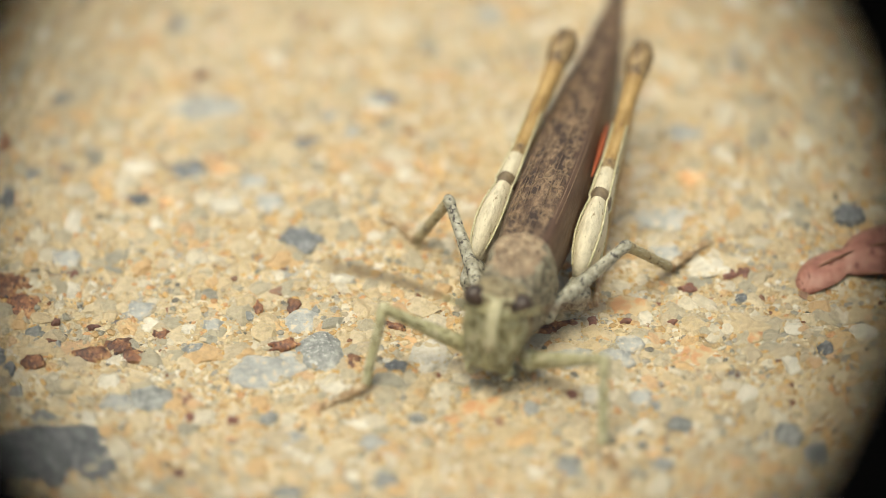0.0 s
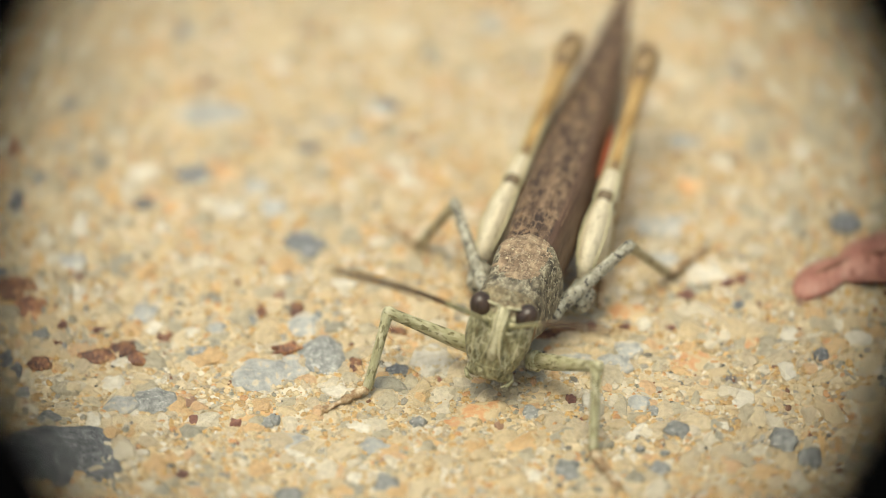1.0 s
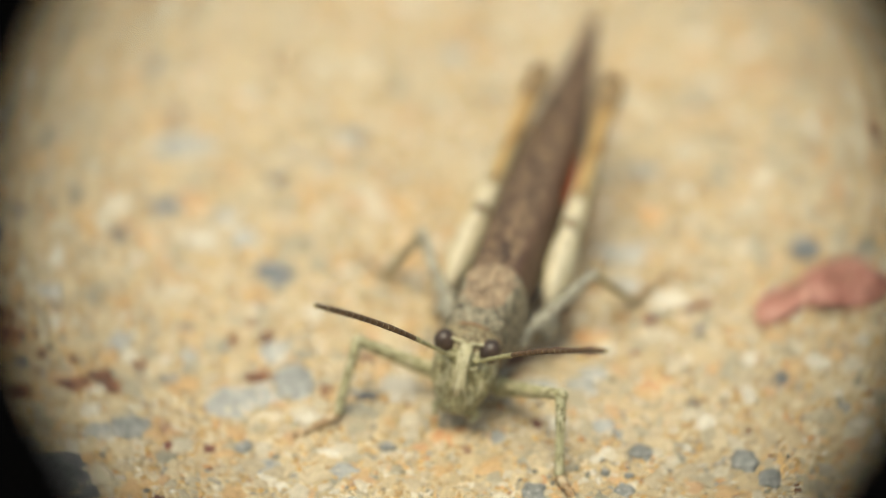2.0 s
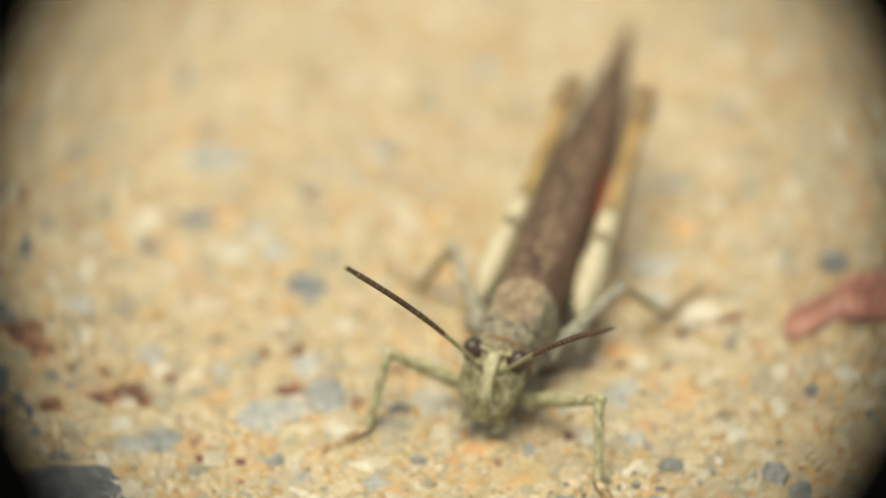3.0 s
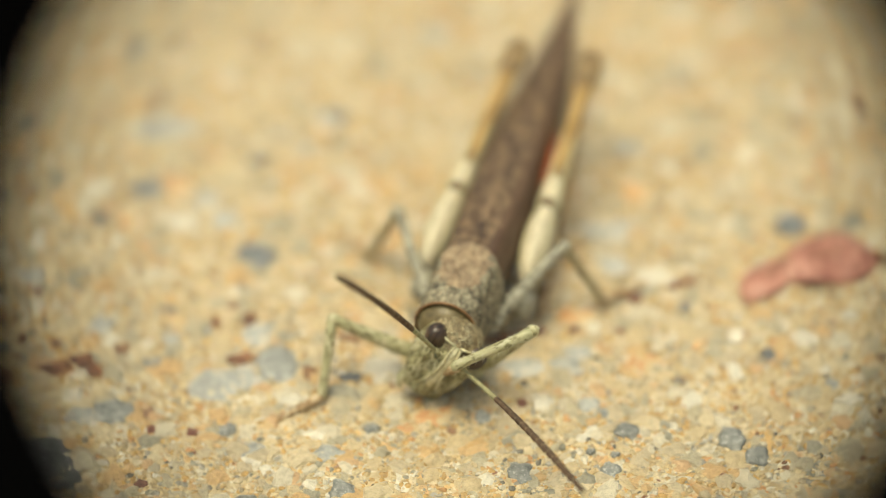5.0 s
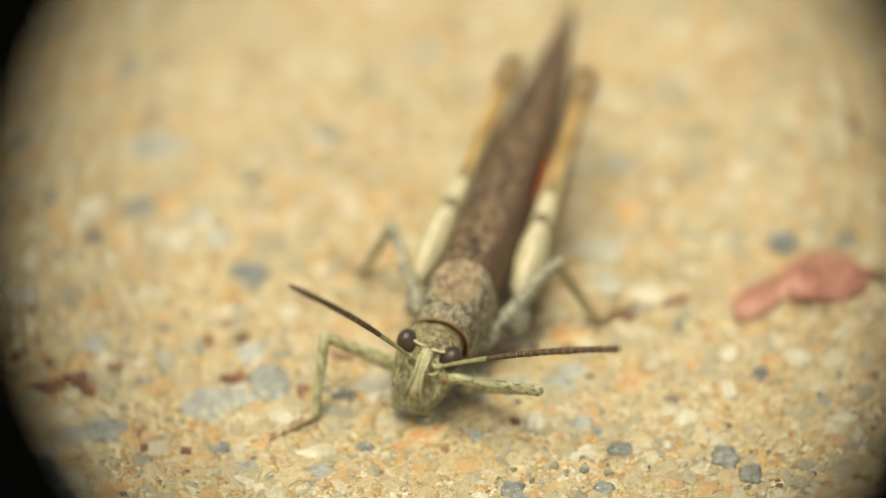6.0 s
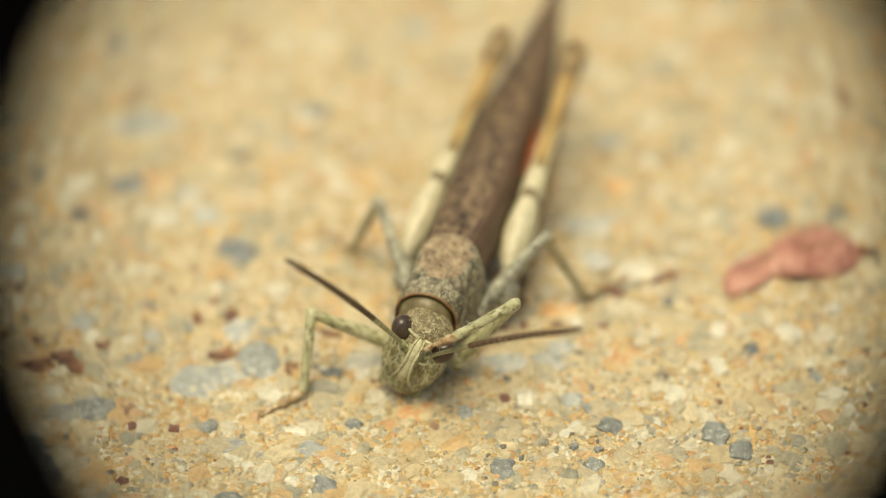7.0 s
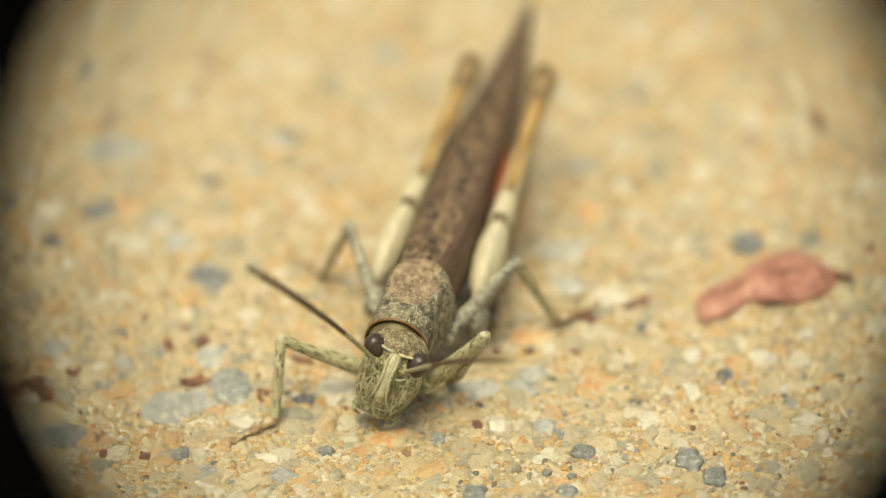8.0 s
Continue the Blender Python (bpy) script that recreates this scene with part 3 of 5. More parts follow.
STONES_RUST = [
    (-18.5, -7.5, 0.88, 0.58, 5, 0.40),
    (-17.1, -7.0, 0.71, 0.67, 20, 0.40),
    (-16.4, -7.8, 0.68, 0.58, -15, 0.40),
    (-15.0, -6.1, 0.50, 0.40, -5, 0.40),
    (-25.4, -2.9, 0.71, 1.79, 0, 0.30),
    (-23.2, -1.9, 1.13, 0.99, 0, 0.30),
    (-22.1, -3.5, 1.01, 0.90, -25, 0.30),
    (-21.5, -8.0, 0.65, 0.58, 0, 0.30),
    (-20.7, -6.4, 0.41, 0.36, 0, 0.30),
    (-24.9, -11.4, 0.70, 0.97, 0, 0.30),
    (-8.5, -7.4, 1.00, 0.36, 14, 0.50),
    (-8.0, -4.4, 0.45, 0.49, 0, 0.30),
    (-9.9, -4.4, 0.27, 0.49, 0, 0.30),
    (-5.0, -8.9, 0.38, 0.62, 0, 0.30),
]
STONES_RUST += [
    (5.7, -6.7, 1.42, 0.53, 18, 0.40),
    (-2.9, -6.2, 0.65, 0.31, -10, 0.30),
    (-12.7, 14.4, 0.43, 0.60, 0, 0.30),
    (-23.4, 9.5, 0.43, 0.92, 0, 0.30),
    (26.7, 11.3, 0.41, 0.94, 0, 0.30),
]
STONES_MAROON = [
    (-13.5, -12.6, 0.29, 0.48, 0, 0.30),
    (-11.3, -13.0, 0.32, 0.35, 0, 0.30),
    (-19.6, -1.3, 0.39, 0.36, -20, 0.30),
    (-20.4, -4.9, 0.24, 0.27, 0, 0.30),
    (-18.5, -5.4, 0.36, 0.22, 0, 0.30),
    (7.5, -6.3, 0.35, 0.36, 0, 0.30),
    (9.3, -6.3, 0.35, 0.22, 0, 0.30),
    (14.9, -3.1, 0.60, 0.40, 10, 0.30),
    (15.7, -2.9, 0.33, 0.49, 0, 0.30),
    (12.7, -4.0, 0.56, 0.31, 8, 0.30),
    (-20.7, -18.7, 0.57, 0.52, 0, 0.30),
    (-14.1, -16.7, 0.43, 0.30, 0, 0.30),
    (6.1, -11.9, 0.29, 0.48, 0, 0.30),
    (11.7, -6.5, 0.27, 0.22, 0, 0.30),
]
STONES_MAROON += [
    (6.2, -12.0, 0.27, 0.36, 0, 0.30),
]
STONES_ORANGE = [
    (1.5, -12.5, 1.28, 0.83, 10, 0.30),
    (0.2, -13.3, 0.70, 0.48, 0, 0.30),
    (9.5, -5.1, 1.30, 0.76, 0, 0.20),
    (12.7, -8.9, 1.76, 1.06, 10, 0.00),
    (13.6, 4.6, 0.91, 0.64, 0, 0.25),
    (15.7, -8.0, 0.70, 0.62, 0, 0.20),
    (-11.4, 6.8, 0.67, 0.55, 0, 0.20),
    (-14.5, 4.2, 0.54, 0.45, 0, 0.20),
]


def make_stones(rows, mat, label, seed, ragged=0.36):
    for i, (x, y, a, b, turn, out) in enumerate(rows):
        bm = bmesh.new()
        deep = max(0.5, 0.5 * min(a, b))
        level = 4 if a > 2.5 else 3
        blob(bm, (0, 0, 0), (a * 1.06, b * 1.06, deep), level, ragged * (0.5 if a > 1.2 else 1.0), seed + i * 3.7)
        for v in bm.verts:
            v.co += v.co.normalized() * (0.17 * min(a, b) * noise.noise(v.co * (1.8 / min(a, b)) + Vector((seed, i, 0))) + 0.07 * noise.noise(v.co * 4))
            v.co.z = min(v.co.z, deep * 0.45 + 0.35 * v.co.z)
        stone = part("stone", bm, mat, ground, label)
        z = relief(x, y) + 0.34 * out + 0.12 - deep * 0.80
        stone.matrix_basis = pose(x * MM, y * MM, z * MM, 0, 0, turn)


make_stones(STONES_SLATE, SLATE, "dark blue-grey slate stone", 1.0)
make_stones(STONES_GREY, GREY, "small olive-grey stone", 61.0)
make_stones(STONES_PALE, PALE, "pale blue-grey stone", 11.0)
make_stones(STONES_QUARTZ, QUARTZ, "cream quartz stone", 23.0, 0.5)
make_stones(STONES_RUST, RUST, "rough rust-brown stone", 37.0, 0.62)
make_stones(STONES_MAROON, MAROON, "dark maroon stone", 41.0)
make_stones(STONES_ORANGE, ORANGE, "flat orange stone", 53.0, 0.55)


def make_grains(name, count, low, high, seed, level, sink, mat, flat=1.0):
    """Sand and grit, half sunk in the cement, in one mesh."""
    rng = np.random.default_rng(seed)
    bm = bmesh.new()
    bmesh.ops.create_icosphere(bm, subdivisions=level, radius=1.0)
    base = np.array([v.co[:] for v in bm.verts])
    tri = np.array([[v.index for v in f.verts] for f in bm.faces])
    bm.free()
    k = len(base)
    near = rng.random(count) < 0.86  # most of them where the animal sits
    x = np.where(near, rng.uniform(-29, 34, count), rng.uniform(-44, 50, count))
    y = np.where(near, rng.uniform(-25, 32, count), rng.uniform(-32, 50, count))
    r = low * (high / low) ** (rng.random(count) ** 1.8)
    z = np.array([relief(a, b) for a, b in zip(x, y)]) - r * sink
    turn = rng.uniform(0, 2 * np.pi, count)
    pts = base[None] * (1 + rng.uniform(-0.22, 0.22, (count, k, 1)))
    pts = pts * np.stack([r * rng.uniform(0.8, 1.5, count), r * rng.uniform(0.7, 1.1, count), r * rng.uniform(0.45, 0.8, count) * flat], 1)[:, None]
    c, s = np.cos(turn)[:, None], np.sin(turn)[:, None]
    out = np.stack([pts[..., 0] * c - pts[..., 1] * s + x[:, None], pts[..., 0] * s + pts[..., 1] * c + y[:, None], pts[..., 2] + z[:, None]], -1)
    faces = (tri[None] + (np.arange(count) * k)[:, None, None]).reshape(-1, 3)
    me = bpy.data.meshes.new(name)
    me.from_pydata((out.reshape(-1, 3) * MM).tolist(), [], faces.tolist())
    me.materials.append(mat)
    ob = new(name, me)
    ob.parent = ground
    return tagged(ob, "beige, ochre, grey and white sand grains set in cement", kind="stuff")


make_grains("sand", 84000, 0.06, 0.27, 5, 1, 0.05, SAND)
make_grains("grit", 9500, 0.22, 0.80, 9, 2, 0.16, AGGREGATE, 0.7)
make_grains("pebbles", 1900, 0.6, 1.4, 21, 3, 0.34, PEBBLES, 0.5)


# ---- fallen leaf ----
def make_leaf():
    bm = bmesh.new()
    n, k = 26, 9
    grid = []
    for i in range(n + 1):
        t = i / n
        lobe = 1.35 * math.sqrt(max(0.0, 1 - ((t - 0.19) / 0.192) ** 2))
        blade = (0.75 + 1.25 * abs(math.sin(math.pi * (t - 0.34) / 0.66)) ** 0.7) * (1 - max(0, (t - 0.9) * 7)) if t > 0.34 else 0.75 * t / 0.34
        half = max(lobe, blade, 0.15)
        row = []
        for j in range(k):
            s = -1 + 2 * j / (k - 1)
            lift = 0.3 + 0.6 * abs(math.sin(math.pi * t)) ** 0.8 - 0.4 * s * s + 0.12 * math.sin(t * 17 + s)
            row.append(Vector((8.2 * t, half * s - 0.5 + 1.7 * math.sin(2.0 * t), max(0.12, lift))))
        grid.append(row)
    top = [[bm.verts.new(p) for p in r] for r in grid]
    low = [[bm.verts.new(p - Vector((0, 0, 0.14))) for p in r] for r in grid]
    for i in range(n):
        for j in range(k - 1):
            bm.faces.new((top[i][j], top[i + 1][j], top[i + 1][j + 1], top[i][j + 1]))
            bm.faces.new((low[i][j], low[i][j + 1], low[i + 1][j + 1], low[i + 1][j]))
        for j in (0, k - 1):
            bm.faces.new((top[i][j], low[i][j], low[i + 1][j], top[i + 1][j]))
    for i in (0, n):
        for j in range(k - 1):
            bm.faces.new((top[i][j], top[i][j + 1], low[i][j + 1], low[i][j]))
    leaf = new("fallen_leaf")
    leaf.matrix_basis = pose(18.3 * MM, -3.5 * MM, 0, 0, 0, 5)
    tagged(leaf, "small curled dry red leaf lying on the concrete", "leaf")
    part("blade", bm, LEAF, leaf)
    part("stalk", tube(bmesh.new(), [(7.9, 1.05, 0.4), (8.4, 0.8, 0.35), (8.9, 0.6, 0.25)], 0.16), STALK, leaf, "dark brown stalk")
    part("midrib", tube(bmesh.new(), [(0.8 + 0.7 * i, -0.5 + 1.7 * math.sin(2.0 * (0.8 + 0.7 * i) / 8.2), 0.3 + 0.6 * math.sin(math.pi * (0.8 + 0.7 * i) / 8.2) ** 0.8 + 0.02) for i in range(10)], 0.07), STALK, leaf)


make_leaf()


# ---- grasshopper ----
# Hip, knee, ankle and toe of each leg, in mm in the animal's space (+y towards its tail).
LEGS = {
    "front_a": ((-1.50, 0.50, 1.40), (-5.87, -0.46, 4.06), (-6.32, -2.50, 0.42), (-8.22, -4.35, 0.08)),
    "front_b": ((1.70, 0.40, 1.30), (5.95, -1.33, 3.69), (6.56, -4.19, 0.38), (8.31, -6.12, 0.03)),
    "middle_a": ((-1.50, 3.40, 2.20), (-4.57, 8.43, 4.21), (-6.49, 9.06, 0.63), (-8.37, 10.63, 0.41)),
    "middle_b": ((1.90, 3.20, 2.20), (5.18, 7.23, 4.09), (6.97, 9.95, 0.70), (8.39, 12.55, 0.51)),
    "hind_a": ((-2.46, 5.73, 2.70), (-1.05, 20.20, 6.45), (-2.40, 9.00, 0.50), (-2.90, 6.60, 0.20)),
    "hind_b": ((3.05, 5.60, 2.70), (3.10, 20.20, 6.40), (3.35, 9.00, 0.50), (3.75, 6.60, 0.20)),
}
X, Y, Z = Vector((1, 0, 0)), Vector((0, 1, 0)), Vector((0, 0, 1))

grasshopper = new("grasshopper")
grasshopper.matrix_basis = pose(2.8 * MM, -9.2 * MM, 0, 0, 0, -16.5)
tagged(grasshopper, "brown grasshopper with olive face and cream thighs on the concrete", "grasshopper")


def make_head():
    """The head, built round its joint with the neck."""
    px, py, pz = -0.02, 0.75, 3.8
    bm = bmesh.new()
    rows = [(5.62, 0.40, 0.35, -0.35), (5.50, 0.85, 0.75, -0.25), (5.25, 1.18, 1.08, -0.25), (4.8, 1.40, 1.30, -0.32), (4.2, 1.52, 1.42, -0.45),
            (3.5, 1.58, 1.42, -0.58), (2.8, 1.58, 1.36, -0.72), (2.1, 1.42, 1.26, -0.86), (1.5, 1.22, 1.10, -0.98), (1.0, 0.92, 0.90, -1.05), (0.75, 0.6, 0.6, -1.05)]
    rings = []
    for z, w, d, cy in rows:
        r = ring(Vector((0, cy - 1.0, z - pz)), X, -Y, w, d, 32, 2.3)
        for p in r:  # hollows beside the middle ridge and on the cheeks
            if p.y < cy - 1.0:
                p.y += 0.27 * math.exp(-((abs(p.x) - 0.60) / 0.24) ** 2) * max(0, min(1, (z - 1.2) / 1.0))
        rings.append(r)
    loft(bm, rings)
    for f in bm.faces:
        c = f.calc_center_median()
        f.material_index = 1 if c.z + pz > 4.75 and c.y + 1.0 > -1.3 else 0
    head = part("head", bm, [FACE, CROWN], grasshopper, "olive-green face with brown crown and pale ridges")
    head.matrix_basis = pose(px * MM, py * MM, pz * MM)
    for side in (-1, 1):
        bm = bmesh.new()
        blob(bm, (0, 0, 0), (0.60, 0.72, 0.90), 4)
        eye = part("eye", bm, EYE, head, "dark brown oval compound eye")
        eye.matrix_basis = pose(side * 1.02 * MM, -1.80 * MM, 0.80 * MM, 16, side * 16, side * 14)
        # rim round the eye
        bm = bmesh.new()
        loop = [Vector((0, 0.70 * math.cos(a), 0.84 * math.sin(a))) for a in np.linspace(0, 2 * math.pi, 22)]
        tube(bm, loop, 0.06, 5)
        rim = part("eye_rim", bm, FACE, head)
        rim.matrix_basis = pose(side * 0.80 * MM, -1.84 * MM, 0.80 * MM, 16, side * 16, side * 30)
        # ridge from the crown past the antenna down the face
        front = [(side * 0.16, -2.34, 1.42), (side * 0.25, -2.68, 0.98), (side * 0.20, -2.94, 0.4), (side * 0.22, -3.08, -0.3), (side * 0.30, -3.15, -1.0), (side * 0.48, -3.14, -1.7)]
        part("face_ridge", tube(bmesh.new(), front, [0.04, 0.08, 0.085, 0.08, 0.07, 0.03], 8), RIDGE, head)
        under = [(side * 1.22, -2.30, 0.1), (side * 1.30, -2.38, -0.5), (side * 1.30, -2.46, -1.1), (side * 1.2, -2.5, -1.7)]
        part("under_eye_ridge", tube(bmesh.new(), under, [0.03, 0.08, 0.08, 0.03], 8), FACE, head)
        cheek = [(side * 1.02, -2.50, 0.25), (side * 1.05, -2.66, -0.5), (side * 1.02, -2.74, -1.3), (side * 0.9, -2.76, -2.0)]
        part("cheek_ridge", tube(bmesh.new(), cheek, [0.04, 0.09, 0.09, 0.04], 8), RIDGE, head)
        temple = [(side * 0.12, -2.28, 1.45), (side * 0.5, -2.22, 1.42), (side * 0.85, -2.05, 1.38), (side * 0.98, -1.75, 1.48)]
        part("temple_ridge", tube(bmesh.new(), temple, 0.085, 6), RIDGE, head)
        part("antenna_socket", tube(bmesh.new(), [(side * 0.52 + 0.26 * math.cos(a), -2.62 + 0.1 * math.sin(a), 0.35 + 0.28 * math.sin(a)) for a in np.linspace(0, 2 * math.pi, 14)], 0.085, 6), RIDGE, head)
        bm = bmesh.new()
        blob(bm, (side * 0.62, -2.35, -2.75), (0.5, 0.45, 0.55), 3, 0.15, side)
        part("jaw", bm, FACE, head)
        bm = bmesh.new()
        tube(bm, [(side * 0.95, -2.0, -2.7), (side * 1.1, -2.35, -3.1), (side * 0.95, -2.6, -3.35), (side * 0.7, -2.65, -3.45)], [0.12, 0.13, 0.11, 0.07], 7)
        part("palp", bm, LIMB, head)
    strip = [(1.45, -2.28, 0.10), (1.0, -2.60, 0.20), (0.4, -2.86, 0.19), (-0.3, -3.00, 0.20), (-1.0, -3.07, 0.24), (-1.6, -3.08, 0.18)]
    part("face_band", loft(bmesh.new(), [ring(Vector((0, y, z)), X, -Y, w, 0.12, 12) for z, y, w in strip]), RIDGE, head, "pale band down the middle of the face")
    bm = bmesh.new()
    blob(bm, (0, -2.72, -2.55), (0.72, 0.36, 0.52), 3, 0.1)
    part("upper_lip", bm, FACE, head)
    bm = bmesh.new()
    tube(bm, [(-0.7, -2.92, -2.1), (-0.3, -3.06, -2.16), (0.3, -3.06, -2.16), (0.7, -2.92, -2.1)], 0.045, 6)
    part("lip_seam", bm, FACE, head)
    bm = bmesh.new()
    blob(bm, (0, -2.66, 0.62), (0.10, 0.06, 0.10), 2)
    part("simple_eye", bm, EYE, head)
    grow = Matrix.Diagonal((1.10, 1.0, 0.93, 1.0))  # broad, low head
    for ob in (head, *head.children):
        here = Matrix() if ob == head else ob.matrix_basis
        ob.data.transform(here.inverted() @ grow @ here)
    return head


def make_antenna(head, x):
    """A stiff, slightly flattened feeler of two dozen joints along +y."""
    bm = bmesh.new()
    stations, slots, y, n = [], [], 0.0, 24
    for i in range(n):
        step = 0.55 if i == 0 else 10.85 / (n - 1)
        r = 0.22 if i == 0 else 0.125 + 0.075 * min(1.0, i / 11) - (0.035 if i > 21 else 0)
        stations += [(y + 0.02, r * 0.80, r * 0.68), (y + 0.08, r, r * 0.82), (y + step - 0.06, r * 1.03, r * 0.84), (y + step, r * 0.80, r * 0.68)]
        s = 1 if i < 7 else 0
        slots += [s, s, s, 2 if i > 6 else s]
        y += step
    limb(bm, stations, 8, slots, 0.28)
    for f in bm.faces:
        if f.calc_center_median().y > y - 0.12:
            f.material_index = 2
    ob = part("antenna", bm, [HORN, HORN_BASE, SHIN], head, "dark brown jointed antenna with olive base")
    ob.matrix_basis = aim((x * MM, -2.45 * MM, 0.35 * MM), (x, -1, 0.6))
    return ob


def shield_ring(y, wide, top, low, k=28):
    """Half tube, open below: a round hood over the neck that turns into a flat back with upright sides."""
    pts, hood = [], max(0.0, min(1.0, 1 - (y - 0.35) / 1.8))
    for i in range(k + 1):
        s = -1 + 2 * i / k
        if abs(s) < 0.5:
            x, z = s / 0.5 * wide * 0.72, top + 0.13 * math.exp(-(s / 0.05) ** 2) * (1 - hood) - 0.22 * (s / 0.5) ** 2
        else:
            u = (abs(s) - 0.5) / 0.5
            x, z = math.copysign(wide * (0.72 + 0.28 * math.sin(u * math.pi / 2) ** 0.7), s), top - 0.22 - (top - 0.22 - low) * u ** 1.25
        a = s * radians(118)
        rx, rz = wide * 1.02 * math.sin(a), top + 0.04 - wide * 1.02 * (1 - math.cos(a)) - max(0, abs(s) - 0.76) * 2.0
        pts.append(Vector((x + (rx - x) * hood + min(0.42, 0.11 * y), y, z + (rz - z) * hood)))
    return pts


def make_body():
    # thorax and abdomen
    bm = bmesh.new()
    rows = [(0.9, 1.45, 1.5, 3.6), (2.0, 1.65, 1.8, 3.3), (4.5, 1.75, 1.9, 3.2), (7.0, 1.6, 1.75, 3.3), (10.0, 1.75, 1.5, 3.5), (13.0, 1.95, 1.25, 3.6), (16.0, 1.85, 1.0, 3.7),
            (18.5, 0.95, 0.7, 3.8), (19.6, 0.3, 0.3, 3.9)]
    fine = []
    for a, b in zip(rows, rows[1:]):
        n = max(1, round((b[0] - a[0]) / 0.45))
        for i in range(n):
            t = i / n
            swell = 1 + (0.05 * math.sin(2 * math.pi * (a[0] + (b[0] - a[0]) * t) / 1.6) if a[0] > 6 else 0)
            fine.append((a[0] + (b[0] - a[0]) * t, (a[1] + (b[1] - a[1]) * t) * swell, (a[2] + (b[2] - a[2]) * t) * swell, a[3] + (b[3] - a[3]) * t))
    slots = [1 if 12.6 < r[0] < 16.4 else 0 for r in fine]
    part("abdomen", loft(bm, [ring(Vector((0.2, y, z)), X, Z, w, h, 22) for y, w, h, z in fine], slots), [BELLY, TAIL], grasshopper, "dark brown body with red hind part")
    # neck
    bm = bmesh.new()
    part("neck", loft(bm, [ring(Vector((0.0, y, 4.0)), X, Z, w, h, 22) for y, w, h in ((-0.35, 1.15, 1.0), (0.1, 1.42, 1.32), (0.6, 1.5, 1.42), (1.4, 1.45, 1.4))]), NECK, grasshopper, "smooth tan neck skin")
    # pronotum: outer skin, turned in at the edges
    bm = bmesh.new()
    outline = [(0.35, 1.62, 5.58, 2.75), (0.6, 1.72, 5.66, 2.6), (1.2, 1.78, 5.72, 2.35), (1.9, 1.72, 5.70, 2.25), (2.2, 1.74, 5.66, 2.3), (2.9, 1.84, 5.80, 2.5), (3.5, 1.92, 5.90, 2.9), (3.9, 1.95, 5.95, 3.4)]
    fine = [tuple(a[i] + (b[i] - a[i]) * u / 4 for i in range(4)) for a, b in zip(outline, outline[1:]) for u in range(4)] + outline[-1:]
    rings = [shield_ring(*r, 44) for r in fine]
    k = len(rings[0])
    for g in (0.25, 0.45):  # the back edge runs out into a blunt point
        rings.append([Vector((0.2 + (p.x - 0.2) * (1.0 - 0.12 * g), 3.9 + g * 2.0 * max(0, 1 - (abs(i - k // 2) / (k / 3.2)) ** 2) + 0.1 * g, p.z + 0.02)) for i, p in enumerate(shield_ring(3.9, 1.95, 5.97, 3.4, 44))])
    inner = [[Vector((0.1 + (p.x - 0.1) * 0.94, p.y, p.z - 0.10)) for p in r] for r in rings]
    loft(bm, rings + inner[::-1] + [rings[0]], None, closed=False)
    for f in bm.faces:
        c = f.calc_center_median()
        half = 0.35 + 0.95 * max(0.0, min(1.0, (c.y - 1.5) / 1.1)) + 0.45 * noise.noise(c * 2.3)
        f.material_index = 0 if abs(c.x - 0.3) < half and c.z > 5.2 and c.y > 1.5 else 1
    for v in bm.verts:
        v.co += (0.05 * noise.noise(v.co * 3.1) + 0.035 * noise.noise(v.co * 7.3)) * Z
    part("pronotum", bm, [SHIELD, SHIELD_SIDE], grasshopper, "rough tan and grey saddle-shaped shield behind the head")
    rim = [p + Vector((0, -0.03, 0)) for p in shield_ring(0.35, 1.62, 5.56, 2.75)]
    part("pronotum_rim", tube(bmesh.new(), rim, 0.075, 6), RIM, grasshopper, "thin shiny brown front edge")
    for x in (-1.05, 0.0, 1.05):
        keel = [(min(0.42, 0.11 * y) + x * (1 - 0.16 * math.exp(-((y - 2.0) / 0.7) ** 2)), y, 5.66 + 0.05 * (y - 1) - (0.20 if x else -0.015)) for y in np.linspace(1.5, 4.2, 10)]
        part("keel", tube(bmesh.new(), keel, [0.02] + [0.06] * 8 + [0.02], 6), SHIELD, grasshopper)


def wing_half(t):
    """Half width and top height of the folded wings at a share t of their length."""
    wide = 1.72 + 0.28 * math.sin(math.pi * min(1, t / 0.55)) if t < 0.4 else 1.97 * max(0.0, 1 - ((t - 0.35) / 0.65) ** 1.42) ** 0.95
    return max(0.04, wide), 5.78 + 0.25 * math.sin(math.pi * min(1, t * 1.6)) - 1.2 * t


def wing_middle(t):
    """The folded wings lie a little aside of the body's middle."""
    return 0.36 + 0.16 * math.sin(math.pi * t) - 0.12 * t


